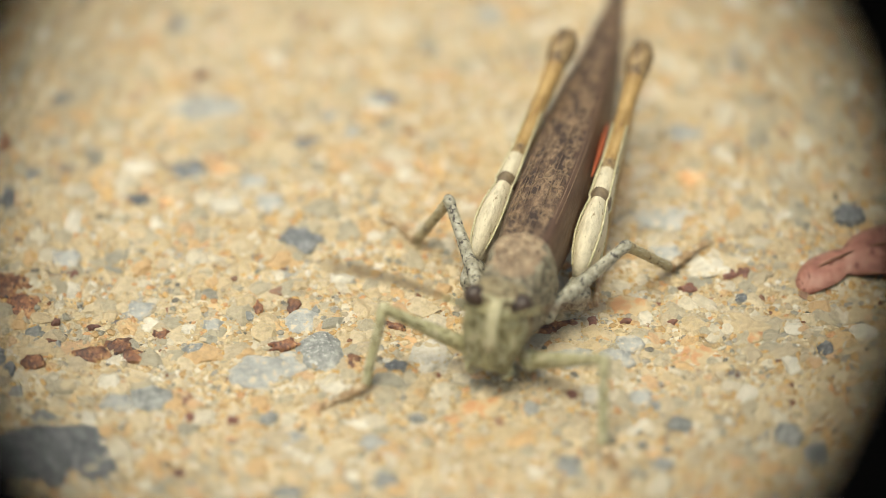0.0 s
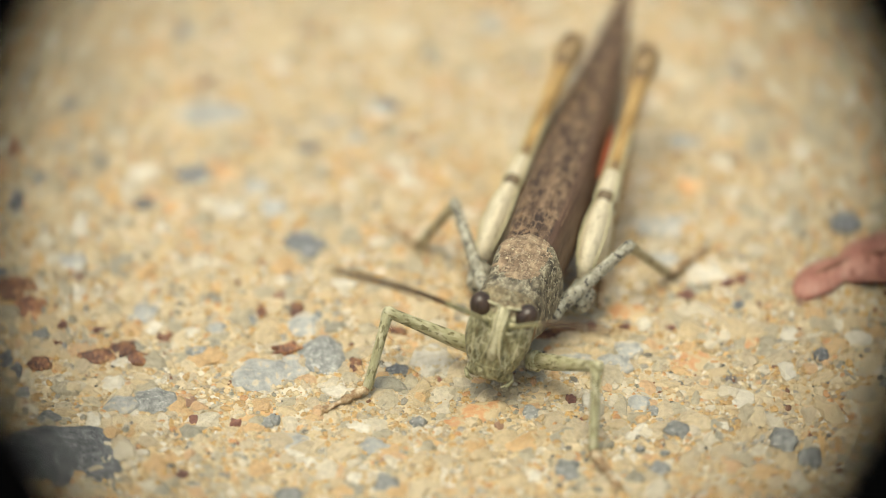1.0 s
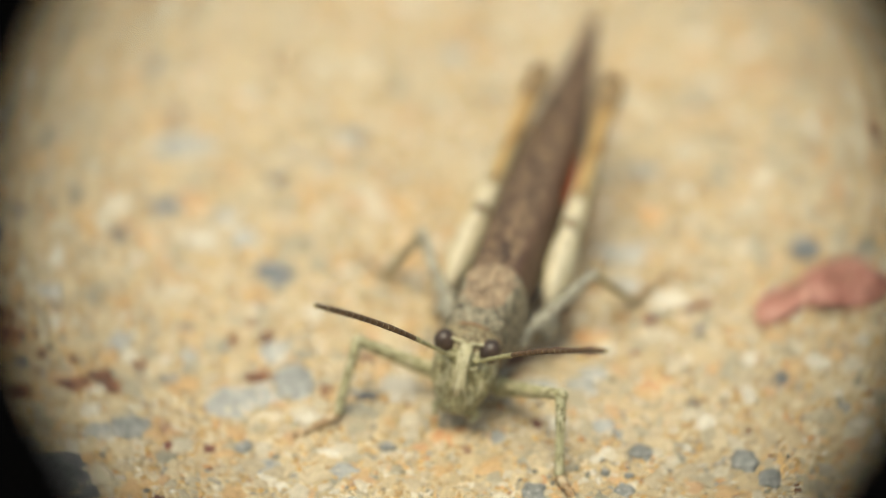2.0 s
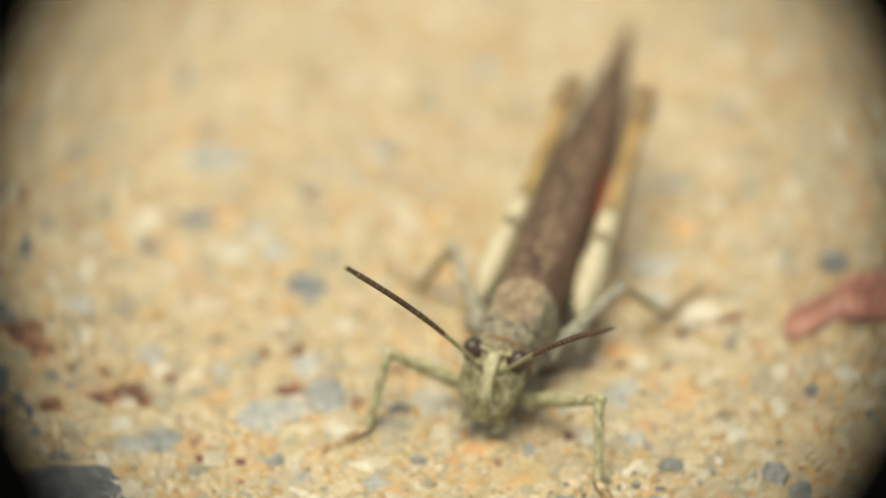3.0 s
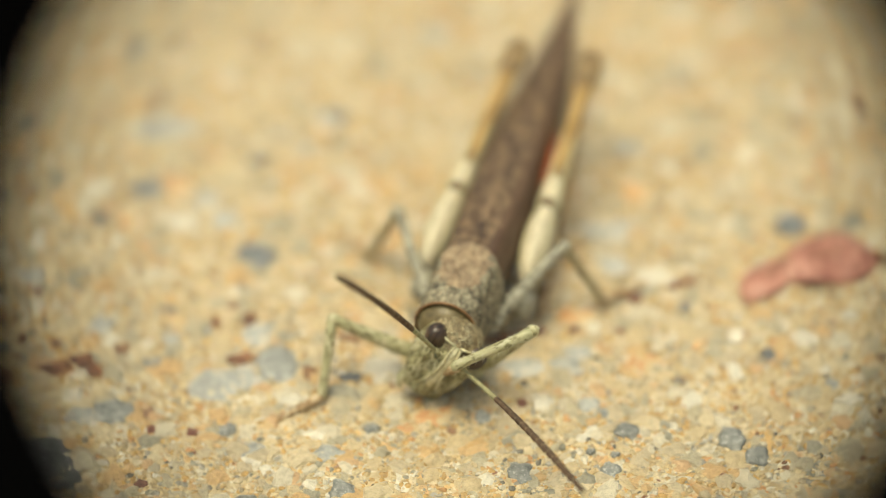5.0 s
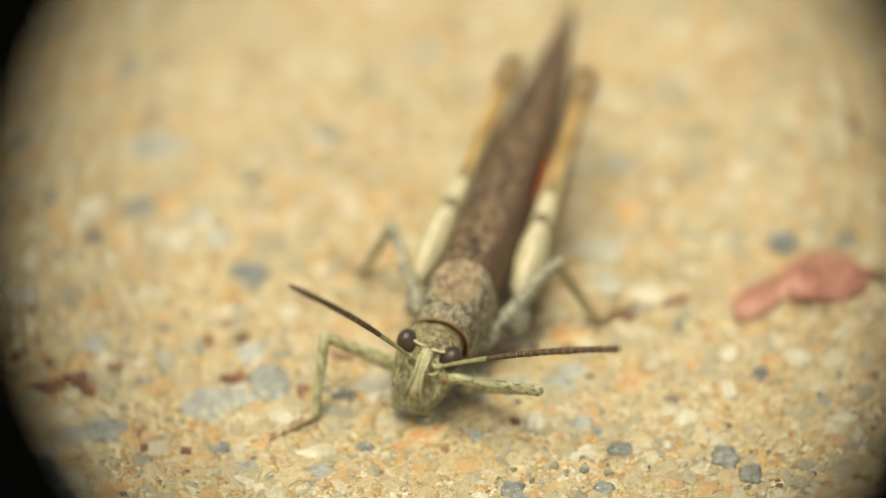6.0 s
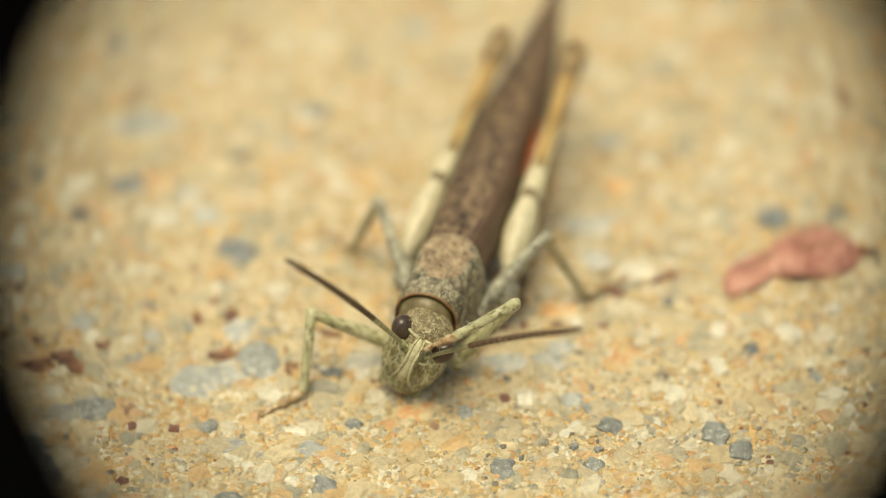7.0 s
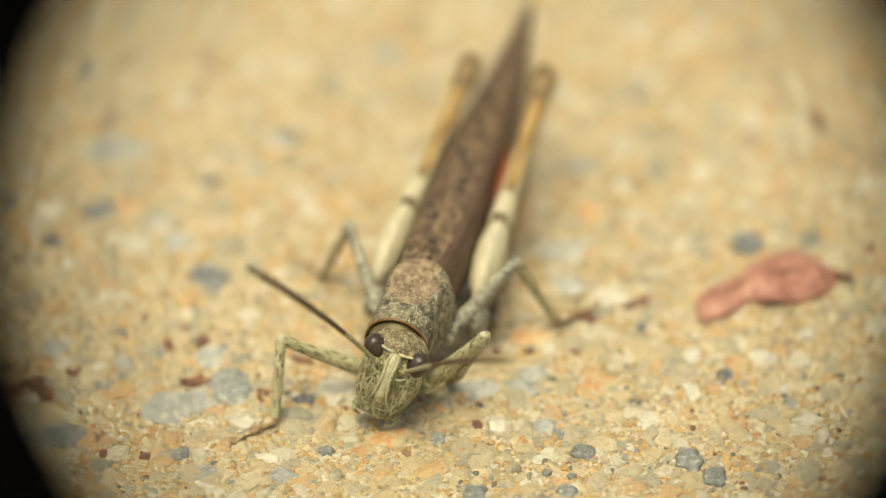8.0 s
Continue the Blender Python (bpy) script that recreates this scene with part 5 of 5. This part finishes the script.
    # the front leg that wipes the face: thigh, shin, foot
    walk(front_leg[0], [
        (0.0, aim((0.00170, 0.00040, 0.00130), (0.821, -0.335, 0.463))),
        (1.2, aim((0.00170, 0.00040, 0.00130), (0.753, -0.455, 0.476))),
        (2.3, aim((0.00170, 0.00040, 0.00130), (0.757, -0.449, 0.474))),
        (2.9, aim((0.00170, 0.00040, 0.00130), (0.817, -0.312, 0.485))),
        (3.2, aim((0.00170, 0.00040, 0.00130), (0.834, -0.301, 0.463))),
        (3.5, aim((0.00170, 0.00040, 0.00130), (0.866, -0.248, 0.433))),
        (3.6, aim((0.00170, 0.00040, 0.00130), (0.758, -0.357, 0.546))),
        (3.7, aim((0.00170, 0.00040, 0.00130), (0.349, 0.078, 0.934))),
        (3.8, aim((0.00170, 0.00040, 0.00130), (0.720, -0.357, 0.595))),
        (3.9, aim((0.00170, 0.00040, 0.00130), (0.797, -0.368, 0.478))),
        (4.0, aim((0.00170, 0.00040, 0.00130), (0.761, -0.401, 0.510))),
        (4.1, aim((0.00170, 0.00040, 0.00130), (0.193, 0.283, 0.940))),
        (4.2, aim((0.00170, 0.00040, 0.00130), (0.265, -0.032, 0.964))),
        (4.3, aim((0.00170, 0.00040, 0.00130), (0.210, 0.139, 0.968))),
        (4.4, aim((0.00170, 0.00040, 0.00130), (0.297, -0.001, 0.955))),
        (4.5, aim((0.00170, 0.00040, 0.00130), (0.226, 0.245, 0.943))),
        (4.6, aim((0.00170, 0.00040, 0.00130), (0.310, 0.223, 0.924))),
        (4.7, aim((0.00170, 0.00040, 0.00130), (0.421, 0.031, 0.906))),
        (5.8, aim((0.00170, 0.00040, 0.00130), (0.795, -0.323, 0.513))),
        (5.9, aim((0.00170, 0.00040, 0.00130), (0.802, -0.348, 0.485))),
        (6.0, aim((0.00170, 0.00040, 0.00130), (0.818, -0.376, 0.436))),
        (6.1, aim((0.00170, 0.00040, 0.00130), (0.819, -0.348, 0.456))),
        (6.2, aim((0.00170, 0.00040, 0.00130), (0.811, -0.308, 0.497))),
        (6.3, aim((0.00170, 0.00040, 0.00130), (0.344, 0.266, 0.901))),
        (6.4, aim((0.00170, 0.00040, 0.00130), (0.440, 0.428, 0.789))),
        (6.5, aim((0.00170, 0.00040, 0.00130), (0.504, 0.209, 0.838))),
        (6.6, aim((0.00170, 0.00040, 0.00130), (0.430, 0.121, 0.895))),
        (6.7, aim((0.00170, 0.00040, 0.00130), (0.468, 0.099, 0.878))),
        (6.8, aim((0.00170, 0.00040, 0.00130), (0.526, 0.182, 0.830))),
        (6.9, aim((0.00170, 0.00040, 0.00130), (0.589, 0.086, 0.804))),
        (7.0, aim((0.00170, 0.00040, 0.00130), (0.586, 0.093, 0.805))),
        (7.1, aim((0.00170, 0.00040, 0.00130), (0.652, 0.053, 0.757))),
        (7.2, aim((0.00170, 0.00040, 0.00130), (0.625, 0.028, 0.780))),
        (7.3, aim((0.00170, 0.00040, 0.00130), (0.672, 0.001, 0.741))),
        (7.4, aim((0.00170, 0.00040, 0.00130), (0.734, 0.012, 0.679))),
        (7.5, aim((0.00170, 0.00040, 0.00130), (0.732, -0.060, 0.679))),
        (7.6, aim((0.00170, 0.00040, 0.00130), (0.788, -0.099, 0.608))),
        (7.7, aim((0.00170, 0.00040, 0.00130), (0.790, -0.144, 0.596))),
        (7.8, aim((0.00170, 0.00040, 0.00130), (0.807, -0.220, 0.548))),
        (7.9, aim((0.00170, 0.00040, 0.00130), (0.828, -0.257, 0.499))),
        (8.0, aim((0.00170, 0.00040, 0.00130), (0.609, -0.003, 0.793))),
    ])
    walk(front_leg[1], [
        (0.0, aim((0.00595, -0.00133, 0.00369), (0.138, -0.646, -0.751))),
        (1.2, aim((0.00546, -0.00187, 0.00367), (0.123, -0.648, -0.752))),
        (2.3, aim((0.00554, -0.00188, 0.00371), (0.145, -0.652, -0.744))),
        (2.9, aim((0.00576, -0.00115, 0.00371), (0.148, -0.652, -0.743))),
        (3.2, aim((0.00604, -0.00117, 0.00371), (0.158, -0.650, -0.743))),
        (3.5, aim((0.00651, -0.00098, 0.00371), (0.202, -0.635, -0.746))),
        (3.6, aim((0.00554, -0.00141, 0.00407), (0.325, -0.369, -0.871))),
        (3.7, aim((0.00345, 0.00079, 0.00599), (0.187, -0.982, 0.028))),
        (3.8, aim((0.00521, -0.00134, 0.00420), (-0.045, -0.662, -0.748))),
        (3.9, aim((0.00557, -0.00139, 0.00362), (-0.023, -0.775, -0.632))),
        (4.0, aim((0.00533, -0.00152, 0.00374), (-0.025, -0.707, -0.707))),
        (4.1, aim((0.00268, 0.00184, 0.00608), (0.056, -0.960, -0.274))),
        (4.2, aim((0.00300, 0.00024, 0.00602), (0.096, -0.995, -0.027))),
        (4.3, aim((0.00275, 0.00110, 0.00615), (-0.136, -0.930, -0.342))),
        (4.4, aim((0.00317, 0.00039, 0.00602), (-0.120, -0.989, -0.086))),
        (4.5, aim((0.00285, 0.00165, 0.00610), (-0.236, -0.748, -0.620))),
        (4.6, aim((0.00327, 0.00153, 0.00599), (-0.360, -0.733, -0.577))),
        (4.7, aim((0.00379, 0.00055, 0.00581), (-0.510, -0.699, -0.501))),
        (5.8, aim((0.00556, -0.00117, 0.00379), (-0.971, -0.237, 0.025))),
        (5.9, aim((0.00558, -0.00129, 0.00365), (-0.975, -0.221, 0.037))),
        (6.0, aim((0.00566, -0.00142, 0.00341), (-0.984, -0.141, 0.107))),
        (6.1, aim((0.00570, -0.00130, 0.00353), (-0.904, -0.345, 0.252))),
        (6.2, aim((0.00571, -0.00112, 0.00376), (-0.971, -0.235, 0.035))),
        (6.3, aim((0.00343, 0.00174, 0.00583), (-0.391, -0.909, -0.143))),
        (6.4, aim((0.00396, 0.00260, 0.00535), (-0.534, -0.845, -0.043))),
        (6.5, aim((0.00425, 0.00146, 0.00555), (-0.368, -0.916, 0.158))),
        (6.6, aim((0.00386, 0.00101, 0.00579), (-0.257, -0.945, 0.200))),
        (6.7, aim((0.00405, 0.00090, 0.00571), (-0.376, -0.904, 0.203))),
        (6.8, aim((0.00438, 0.00133, 0.00552), (-0.394, -0.909, 0.132))),
        (6.9, aim((0.00468, 0.00084, 0.00537), (-0.490, -0.849, 0.197))),
        (7.0, aim((0.00467, 0.00087, 0.00539), (-0.483, -0.862, 0.157))),
        (7.1, aim((0.00502, 0.00067, 0.00516), (-0.480, -0.843, 0.243))),
        (7.2, aim((0.00488, 0.00054, 0.00527), (-0.483, -0.849, 0.213))),
        (7.3, aim((0.00514, 0.00041, 0.00509), (-0.486, -0.843, 0.229))),
        (7.4, aim((0.00547, 0.00046, 0.00479), (-0.570, -0.800, 0.188))),
        (7.5, aim((0.00546, 0.00009, 0.00479), (-0.799, -0.601, -0.019))),
        (7.6, aim((0.00579, -0.00011, 0.00446), (-0.824, -0.565, 0.054))),
        (7.7, aim((0.00581, -0.00035, 0.00440), (-0.896, -0.422, -0.138))),
        (7.8, aim((0.00593, -0.00075, 0.00417), (-0.870, -0.488, 0.069))),
        (7.9, aim((0.00606, -0.00095, 0.00392), (-0.948, -0.319, -0.017))),
        (8.0, aim((0.00484, 0.00038, 0.00538), (-0.400, 0.170, -0.900))),
    ])
    walk(front_leg[2], [
        (0.0, aim((0.00656, -0.00419, 0.00038), (0.666, -0.735, -0.130))),
        (1.2, aim((0.00599, -0.00469, 0.00040), (0.650, -0.750, -0.122))),
        (2.3, aim((0.00617, -0.00471, 0.00048), (0.678, -0.727, -0.113))),
        (2.9, aim((0.00640, -0.00399, 0.00048), (0.686, -0.719, -0.112))),
        (3.2, aim((0.00672, -0.00398, 0.00049), (0.693, -0.712, -0.113))),
        (3.5, aim((0.00738, -0.00372, 0.00049), (0.722, -0.682, -0.115))),
        (3.6, aim((0.00693, -0.00298, 0.00037), (0.586, -0.792, -0.171))),
        (3.7, aim((0.00428, -0.00356, 0.00612), (-0.524, 0.060, -0.850))),
        (3.8, aim((0.00501, -0.00420, 0.00097), (0.572, -0.802, -0.171))),
        (3.9, aim((0.00547, -0.00478, 0.00086), (0.568, -0.805, -0.170))),
        (4.0, aim((0.00522, -0.00459, 0.00066), (0.563, -0.809, -0.170))),
        (4.1, aim((0.00293, -0.00242, 0.00486), (-0.483, 0.131, -0.866))),
        (4.2, aim((0.00342, -0.00419, 0.00590), (-0.541, 0.090, -0.836))),
        (4.3, aim((0.00215, -0.00301, 0.00464), (-0.512, 0.178, -0.841))),
        (4.4, aim((0.00264, -0.00400, 0.00564), (-0.572, 0.145, -0.807))),
        (4.5, aim((0.00183, -0.00159, 0.00342), (-0.473, 0.257, -0.843))),
        (4.6, aim((0.00172, -0.00163, 0.00350), (-0.503, 0.271, -0.821))),
        (4.7, aim((0.00158, -0.00248, 0.00363), (-0.538, 0.290, -0.791))),
        (5.8, aim((0.00135, -0.00219, 0.00390), (-0.639, 0.443, -0.629))),
        (5.9, aim((0.00136, -0.00224, 0.00381), (-0.640, 0.448, -0.625))),
        (6.0, aim((0.00139, -0.00203, 0.00387), (-0.642, 0.470, -0.606))),
        (6.1, aim((0.00179, -0.00280, 0.00462), (-0.678, 0.431, -0.596))),
        (6.2, aim((0.00147, -0.00215, 0.00391), (-0.640, 0.441, -0.629))),
        (6.3, aim((0.00171, -0.00226, 0.00520), (-0.602, 0.212, -0.770))),
        (6.4, aim((0.00163, -0.00109, 0.00516), (-0.638, 0.247, -0.730))),
        (6.5, aim((0.00264, -0.00255, 0.00624), (-0.670, 0.206, -0.714))),
        (6.6, aim((0.00273, -0.00314, 0.00667), (-0.670, 0.179, -0.720))),
        (6.7, aim((0.00240, -0.00308, 0.00661), (-0.681, 0.213, -0.700))),
        (6.8, aim((0.00264, -0.00268, 0.00611), (-0.666, 0.211, -0.716))),
        (6.9, aim((0.00254, -0.00289, 0.00624), (-0.687, 0.247, -0.684))),
        (7.0, aim((0.00255, -0.00292, 0.00608), (-0.678, 0.240, -0.694))),
        (7.1, aim((0.00292, -0.00302, 0.00622), (-0.696, 0.252, -0.672))),
        (7.2, aim((0.00276, -0.00318, 0.00621), (-0.691, 0.250, -0.679))),
        (7.3, aim((0.00300, -0.00329, 0.00609), (-0.693, 0.254, -0.675))),
        (7.4, aim((0.00298, -0.00303, 0.00561), (-0.688, 0.275, -0.672))),
        (7.5, aim((0.00196, -0.00255, 0.00470), (-0.652, 0.339, -0.678))),
        (7.6, aim((0.00217, -0.00259, 0.00469), (-0.663, 0.354, -0.660))),
        (7.7, aim((0.00189, -0.00220, 0.00380), (-0.626, 0.381, -0.680))),
        (7.8, aim((0.00211, -0.00289, 0.00448), (-0.662, 0.374, -0.650))),
        (7.9, aim((0.00191, -0.00234, 0.00385), (-0.640, 0.413, -0.648))),
        (8.0, aim((0.00317, 0.00109, 0.00164), (-0.417, 0.478, -0.773))),
    ])
    # standing legs, whose feet stay put but for one step
    walk(standing[0][0], [
        (0.0, aim((-0.00150, 0.00050, 0.00140), (-0.840, -0.185, 0.511))),
        (1.0, aim((-0.00150, 0.00050, 0.00140), (-0.853, -0.208, 0.478))),
        (2.4, aim((-0.00150, 0.00050, 0.00140), (-0.849, -0.208, 0.485))),
        (4.5, aim((-0.00150, 0.00050, 0.00140), (-0.841, -0.203, 0.501))),
        (6.5, aim((-0.00150, 0.00050, 0.00140), (-0.848, -0.235, 0.475))),
        (8.0, aim((-0.00150, 0.00050, 0.00140), (-0.850, -0.243, 0.468))),
    ])
    walk(standing[0][1], [
        (0.0, aim((-0.00587, -0.00046, 0.00406), (-0.109, -0.486, -0.867))),
        (1.0, aim((-0.00594, -0.00058, 0.00389), (-0.135, -0.542, -0.830))),
        (2.4, aim((-0.00592, -0.00058, 0.00392), (-0.135, -0.552, -0.823))),
        (4.5, aim((-0.00588, -0.00056, 0.00400), (-0.027, -0.543, -0.839))),
        (6.5, aim((-0.00591, -0.00072, 0.00387), (0.016, -0.585, -0.811))),
        (8.0, aim((-0.00592, -0.00076, 0.00383), (0.061, -0.592, -0.803))),
    ])
    walk(standing[0][2], [
        (0.0, aim((-0.00632, -0.00250, 0.00042), (-0.709, -0.694, -0.128))),
        (1.0, aim((-0.00650, -0.00285, 0.00040), (-0.707, -0.697, -0.122))),
        (2.4, aim((-0.00648, -0.00290, 0.00047), (-0.696, -0.710, -0.107))),
        (4.5, aim((-0.00599, -0.00284, 0.00048), (-0.689, -0.717, -0.106))),
        (6.5, aim((-0.00584, -0.00318, 0.00047), (-0.681, -0.725, -0.105))),
        (8.0, aim((-0.00566, -0.00325, 0.00046), (-0.681, -0.725, -0.105))),
    ])
    walk(standing[1][0], [
        (0.0, aim((-0.00150, 0.00340, 0.00220), (-0.493, 0.808, 0.323))),
        (1.0, aim((-0.00150, 0.00340, 0.00220), (-0.504, 0.810, 0.300))),
        (2.4, aim((-0.00150, 0.00340, 0.00220), (-0.524, 0.809, 0.268))),
        (4.5, aim((-0.00150, 0.00340, 0.00220), (-0.516, 0.804, 0.296))),
        (6.5, aim((-0.00150, 0.00340, 0.00220), (-0.524, 0.798, 0.297))),
        (8.0, aim((-0.00150, 0.00340, 0.00220), (-0.520, 0.797, 0.307))),
    ])
    walk(standing[1][1], [
        (0.0, aim((-0.00457, 0.00843, 0.00421), (-0.467, 0.153, -0.871))),
        (1.0, aim((-0.00464, 0.00845, 0.00407), (-0.501, 0.065, -0.863))),
        (2.4, aim((-0.00476, 0.00844, 0.00387), (-0.508, 0.055, -0.859))),
        (4.5, aim((-0.00472, 0.00841, 0.00404), (-0.429, 0.076, -0.900))),
        (6.5, aim((-0.00476, 0.00837, 0.00405), (-0.412, -0.000, -0.911))),
        (8.0, aim((-0.00474, 0.00837, 0.00411), (-0.377, -0.016, -0.926))),
    ])
    walk(standing[1][2], [
        (0.0, aim((-0.00649, 0.00906, 0.00063), (-0.765, 0.639, -0.088))),
        (1.0, aim((-0.00670, 0.00871, 0.00051), (-0.766, 0.636, -0.093))),
        (2.4, aim((-0.00686, 0.00866, 0.00033), (-0.776, 0.622, -0.107))),
        (4.5, aim((-0.00648, 0.00872, 0.00034), (-0.782, 0.614, -0.107))),
        (6.5, aim((-0.00646, 0.00837, 0.00030), (-0.789, 0.605, -0.108))),
        (8.0, aim((-0.00629, 0.00830, 0.00030), (-0.789, 0.605, -0.108))),
    ])
    walk(standing[2][0], [
        (0.0, aim((0.00190, 0.00320, 0.00220), (0.594, 0.728, 0.341))),
        (1.0, aim((0.00190, 0.00320, 0.00220), (0.585, 0.721, 0.370))),
        (2.4, aim((0.00190, 0.00320, 0.00220), (0.578, 0.743, 0.339))),
        (2.9, aim((0.00190, 0.00320, 0.00220), (0.577, 0.747, 0.330))),
        (3.2, aim((0.00190, 0.00320, 0.00220), (0.518, 0.689, 0.506))),
        (3.6, aim((0.00190, 0.00320, 0.00220), (0.519, 0.724, 0.454))),
        (4.5, aim((0.00190, 0.00320, 0.00220), (0.519, 0.732, 0.441))),
        (6.5, aim((0.00190, 0.00320, 0.00220), (0.508, 0.744, 0.434))),
        (8.0, aim((0.00190, 0.00320, 0.00220), (0.509, 0.750, 0.423))),
    ])
    walk(standing[2][1], [
        (0.0, aim((0.00518, 0.00723, 0.00409), (0.379, 0.580, -0.721))),
        (1.0, aim((0.00514, 0.00719, 0.00425), (0.343, 0.522, -0.781))),
        (2.4, aim((0.00510, 0.00731, 0.00407), (0.317, 0.529, -0.787))),
        (2.9, aim((0.00509, 0.00733, 0.00402), (0.336, 0.534, -0.776))),
        (3.2, aim((0.00477, 0.00701, 0.00500), (0.386, 0.430, -0.816))),
        (3.6, aim((0.00477, 0.00720, 0.00471), (0.360, 0.157, -0.920))),
        (4.5, aim((0.00477, 0.00725, 0.00464), (0.394, 0.165, -0.904))),
        (6.5, aim((0.00471, 0.00731, 0.00460), (0.414, 0.107, -0.904))),
        (8.0, aim((0.00472, 0.00734, 0.00454), (0.448, 0.087, -0.890))),
    ])
    walk(standing[2][2], [
        (0.0, aim((0.00697, 0.00995, 0.00070), (0.480, 0.875, -0.065))),
        (1.0, aim((0.00675, 0.00964, 0.00058), (0.477, 0.876, -0.072))),
        (2.4, aim((0.00658, 0.00979, 0.00037), (0.464, 0.881, -0.091))),
        (2.9, aim((0.00667, 0.00984, 0.00037), (0.462, 0.882, -0.091))),
        (3.2, aim((0.00658, 0.00903, 0.00116), (0.537, 0.828, -0.164))),
        (3.6, aim((0.00646, 0.00794, 0.00039), (0.652, 0.751, -0.101))),
        (4.5, aim((0.00662, 0.00802, 0.00039), (0.649, 0.754, -0.101))),
        (6.5, aim((0.00665, 0.00782, 0.00035), (0.641, 0.761, -0.103))),
        (8.0, aim((0.00682, 0.00776, 0.00035), (0.640, 0.761, -0.103))),
    ])
    # the added tube follows the camera; sideways shifts move the darkened edges
    vignette_shift = [(0.0, -0.7, 0.6), (0.5, -0.3, 0.7), (1.2, 0.15, 0.7), (2.3, 0.6, 0.65), (3.0, 0.2, 0.5), (3.5, 1.55, 0.5), (4.0, 0.8, 0.5), (6.0, 1.0, 0.75), (8.0, 0.9, 0.75)]
    at = [s[0] for s in vignette_shift]
    walk(lens_tube, [(t, m @ Matrix.Translation((float(np.interp(t, at, [s[1] for s in vignette_shift])) * MM, float(np.interp(t, at, [s[2] for s in vignette_shift])) * MM, -0.240))) for t, m in PATH])


motions()
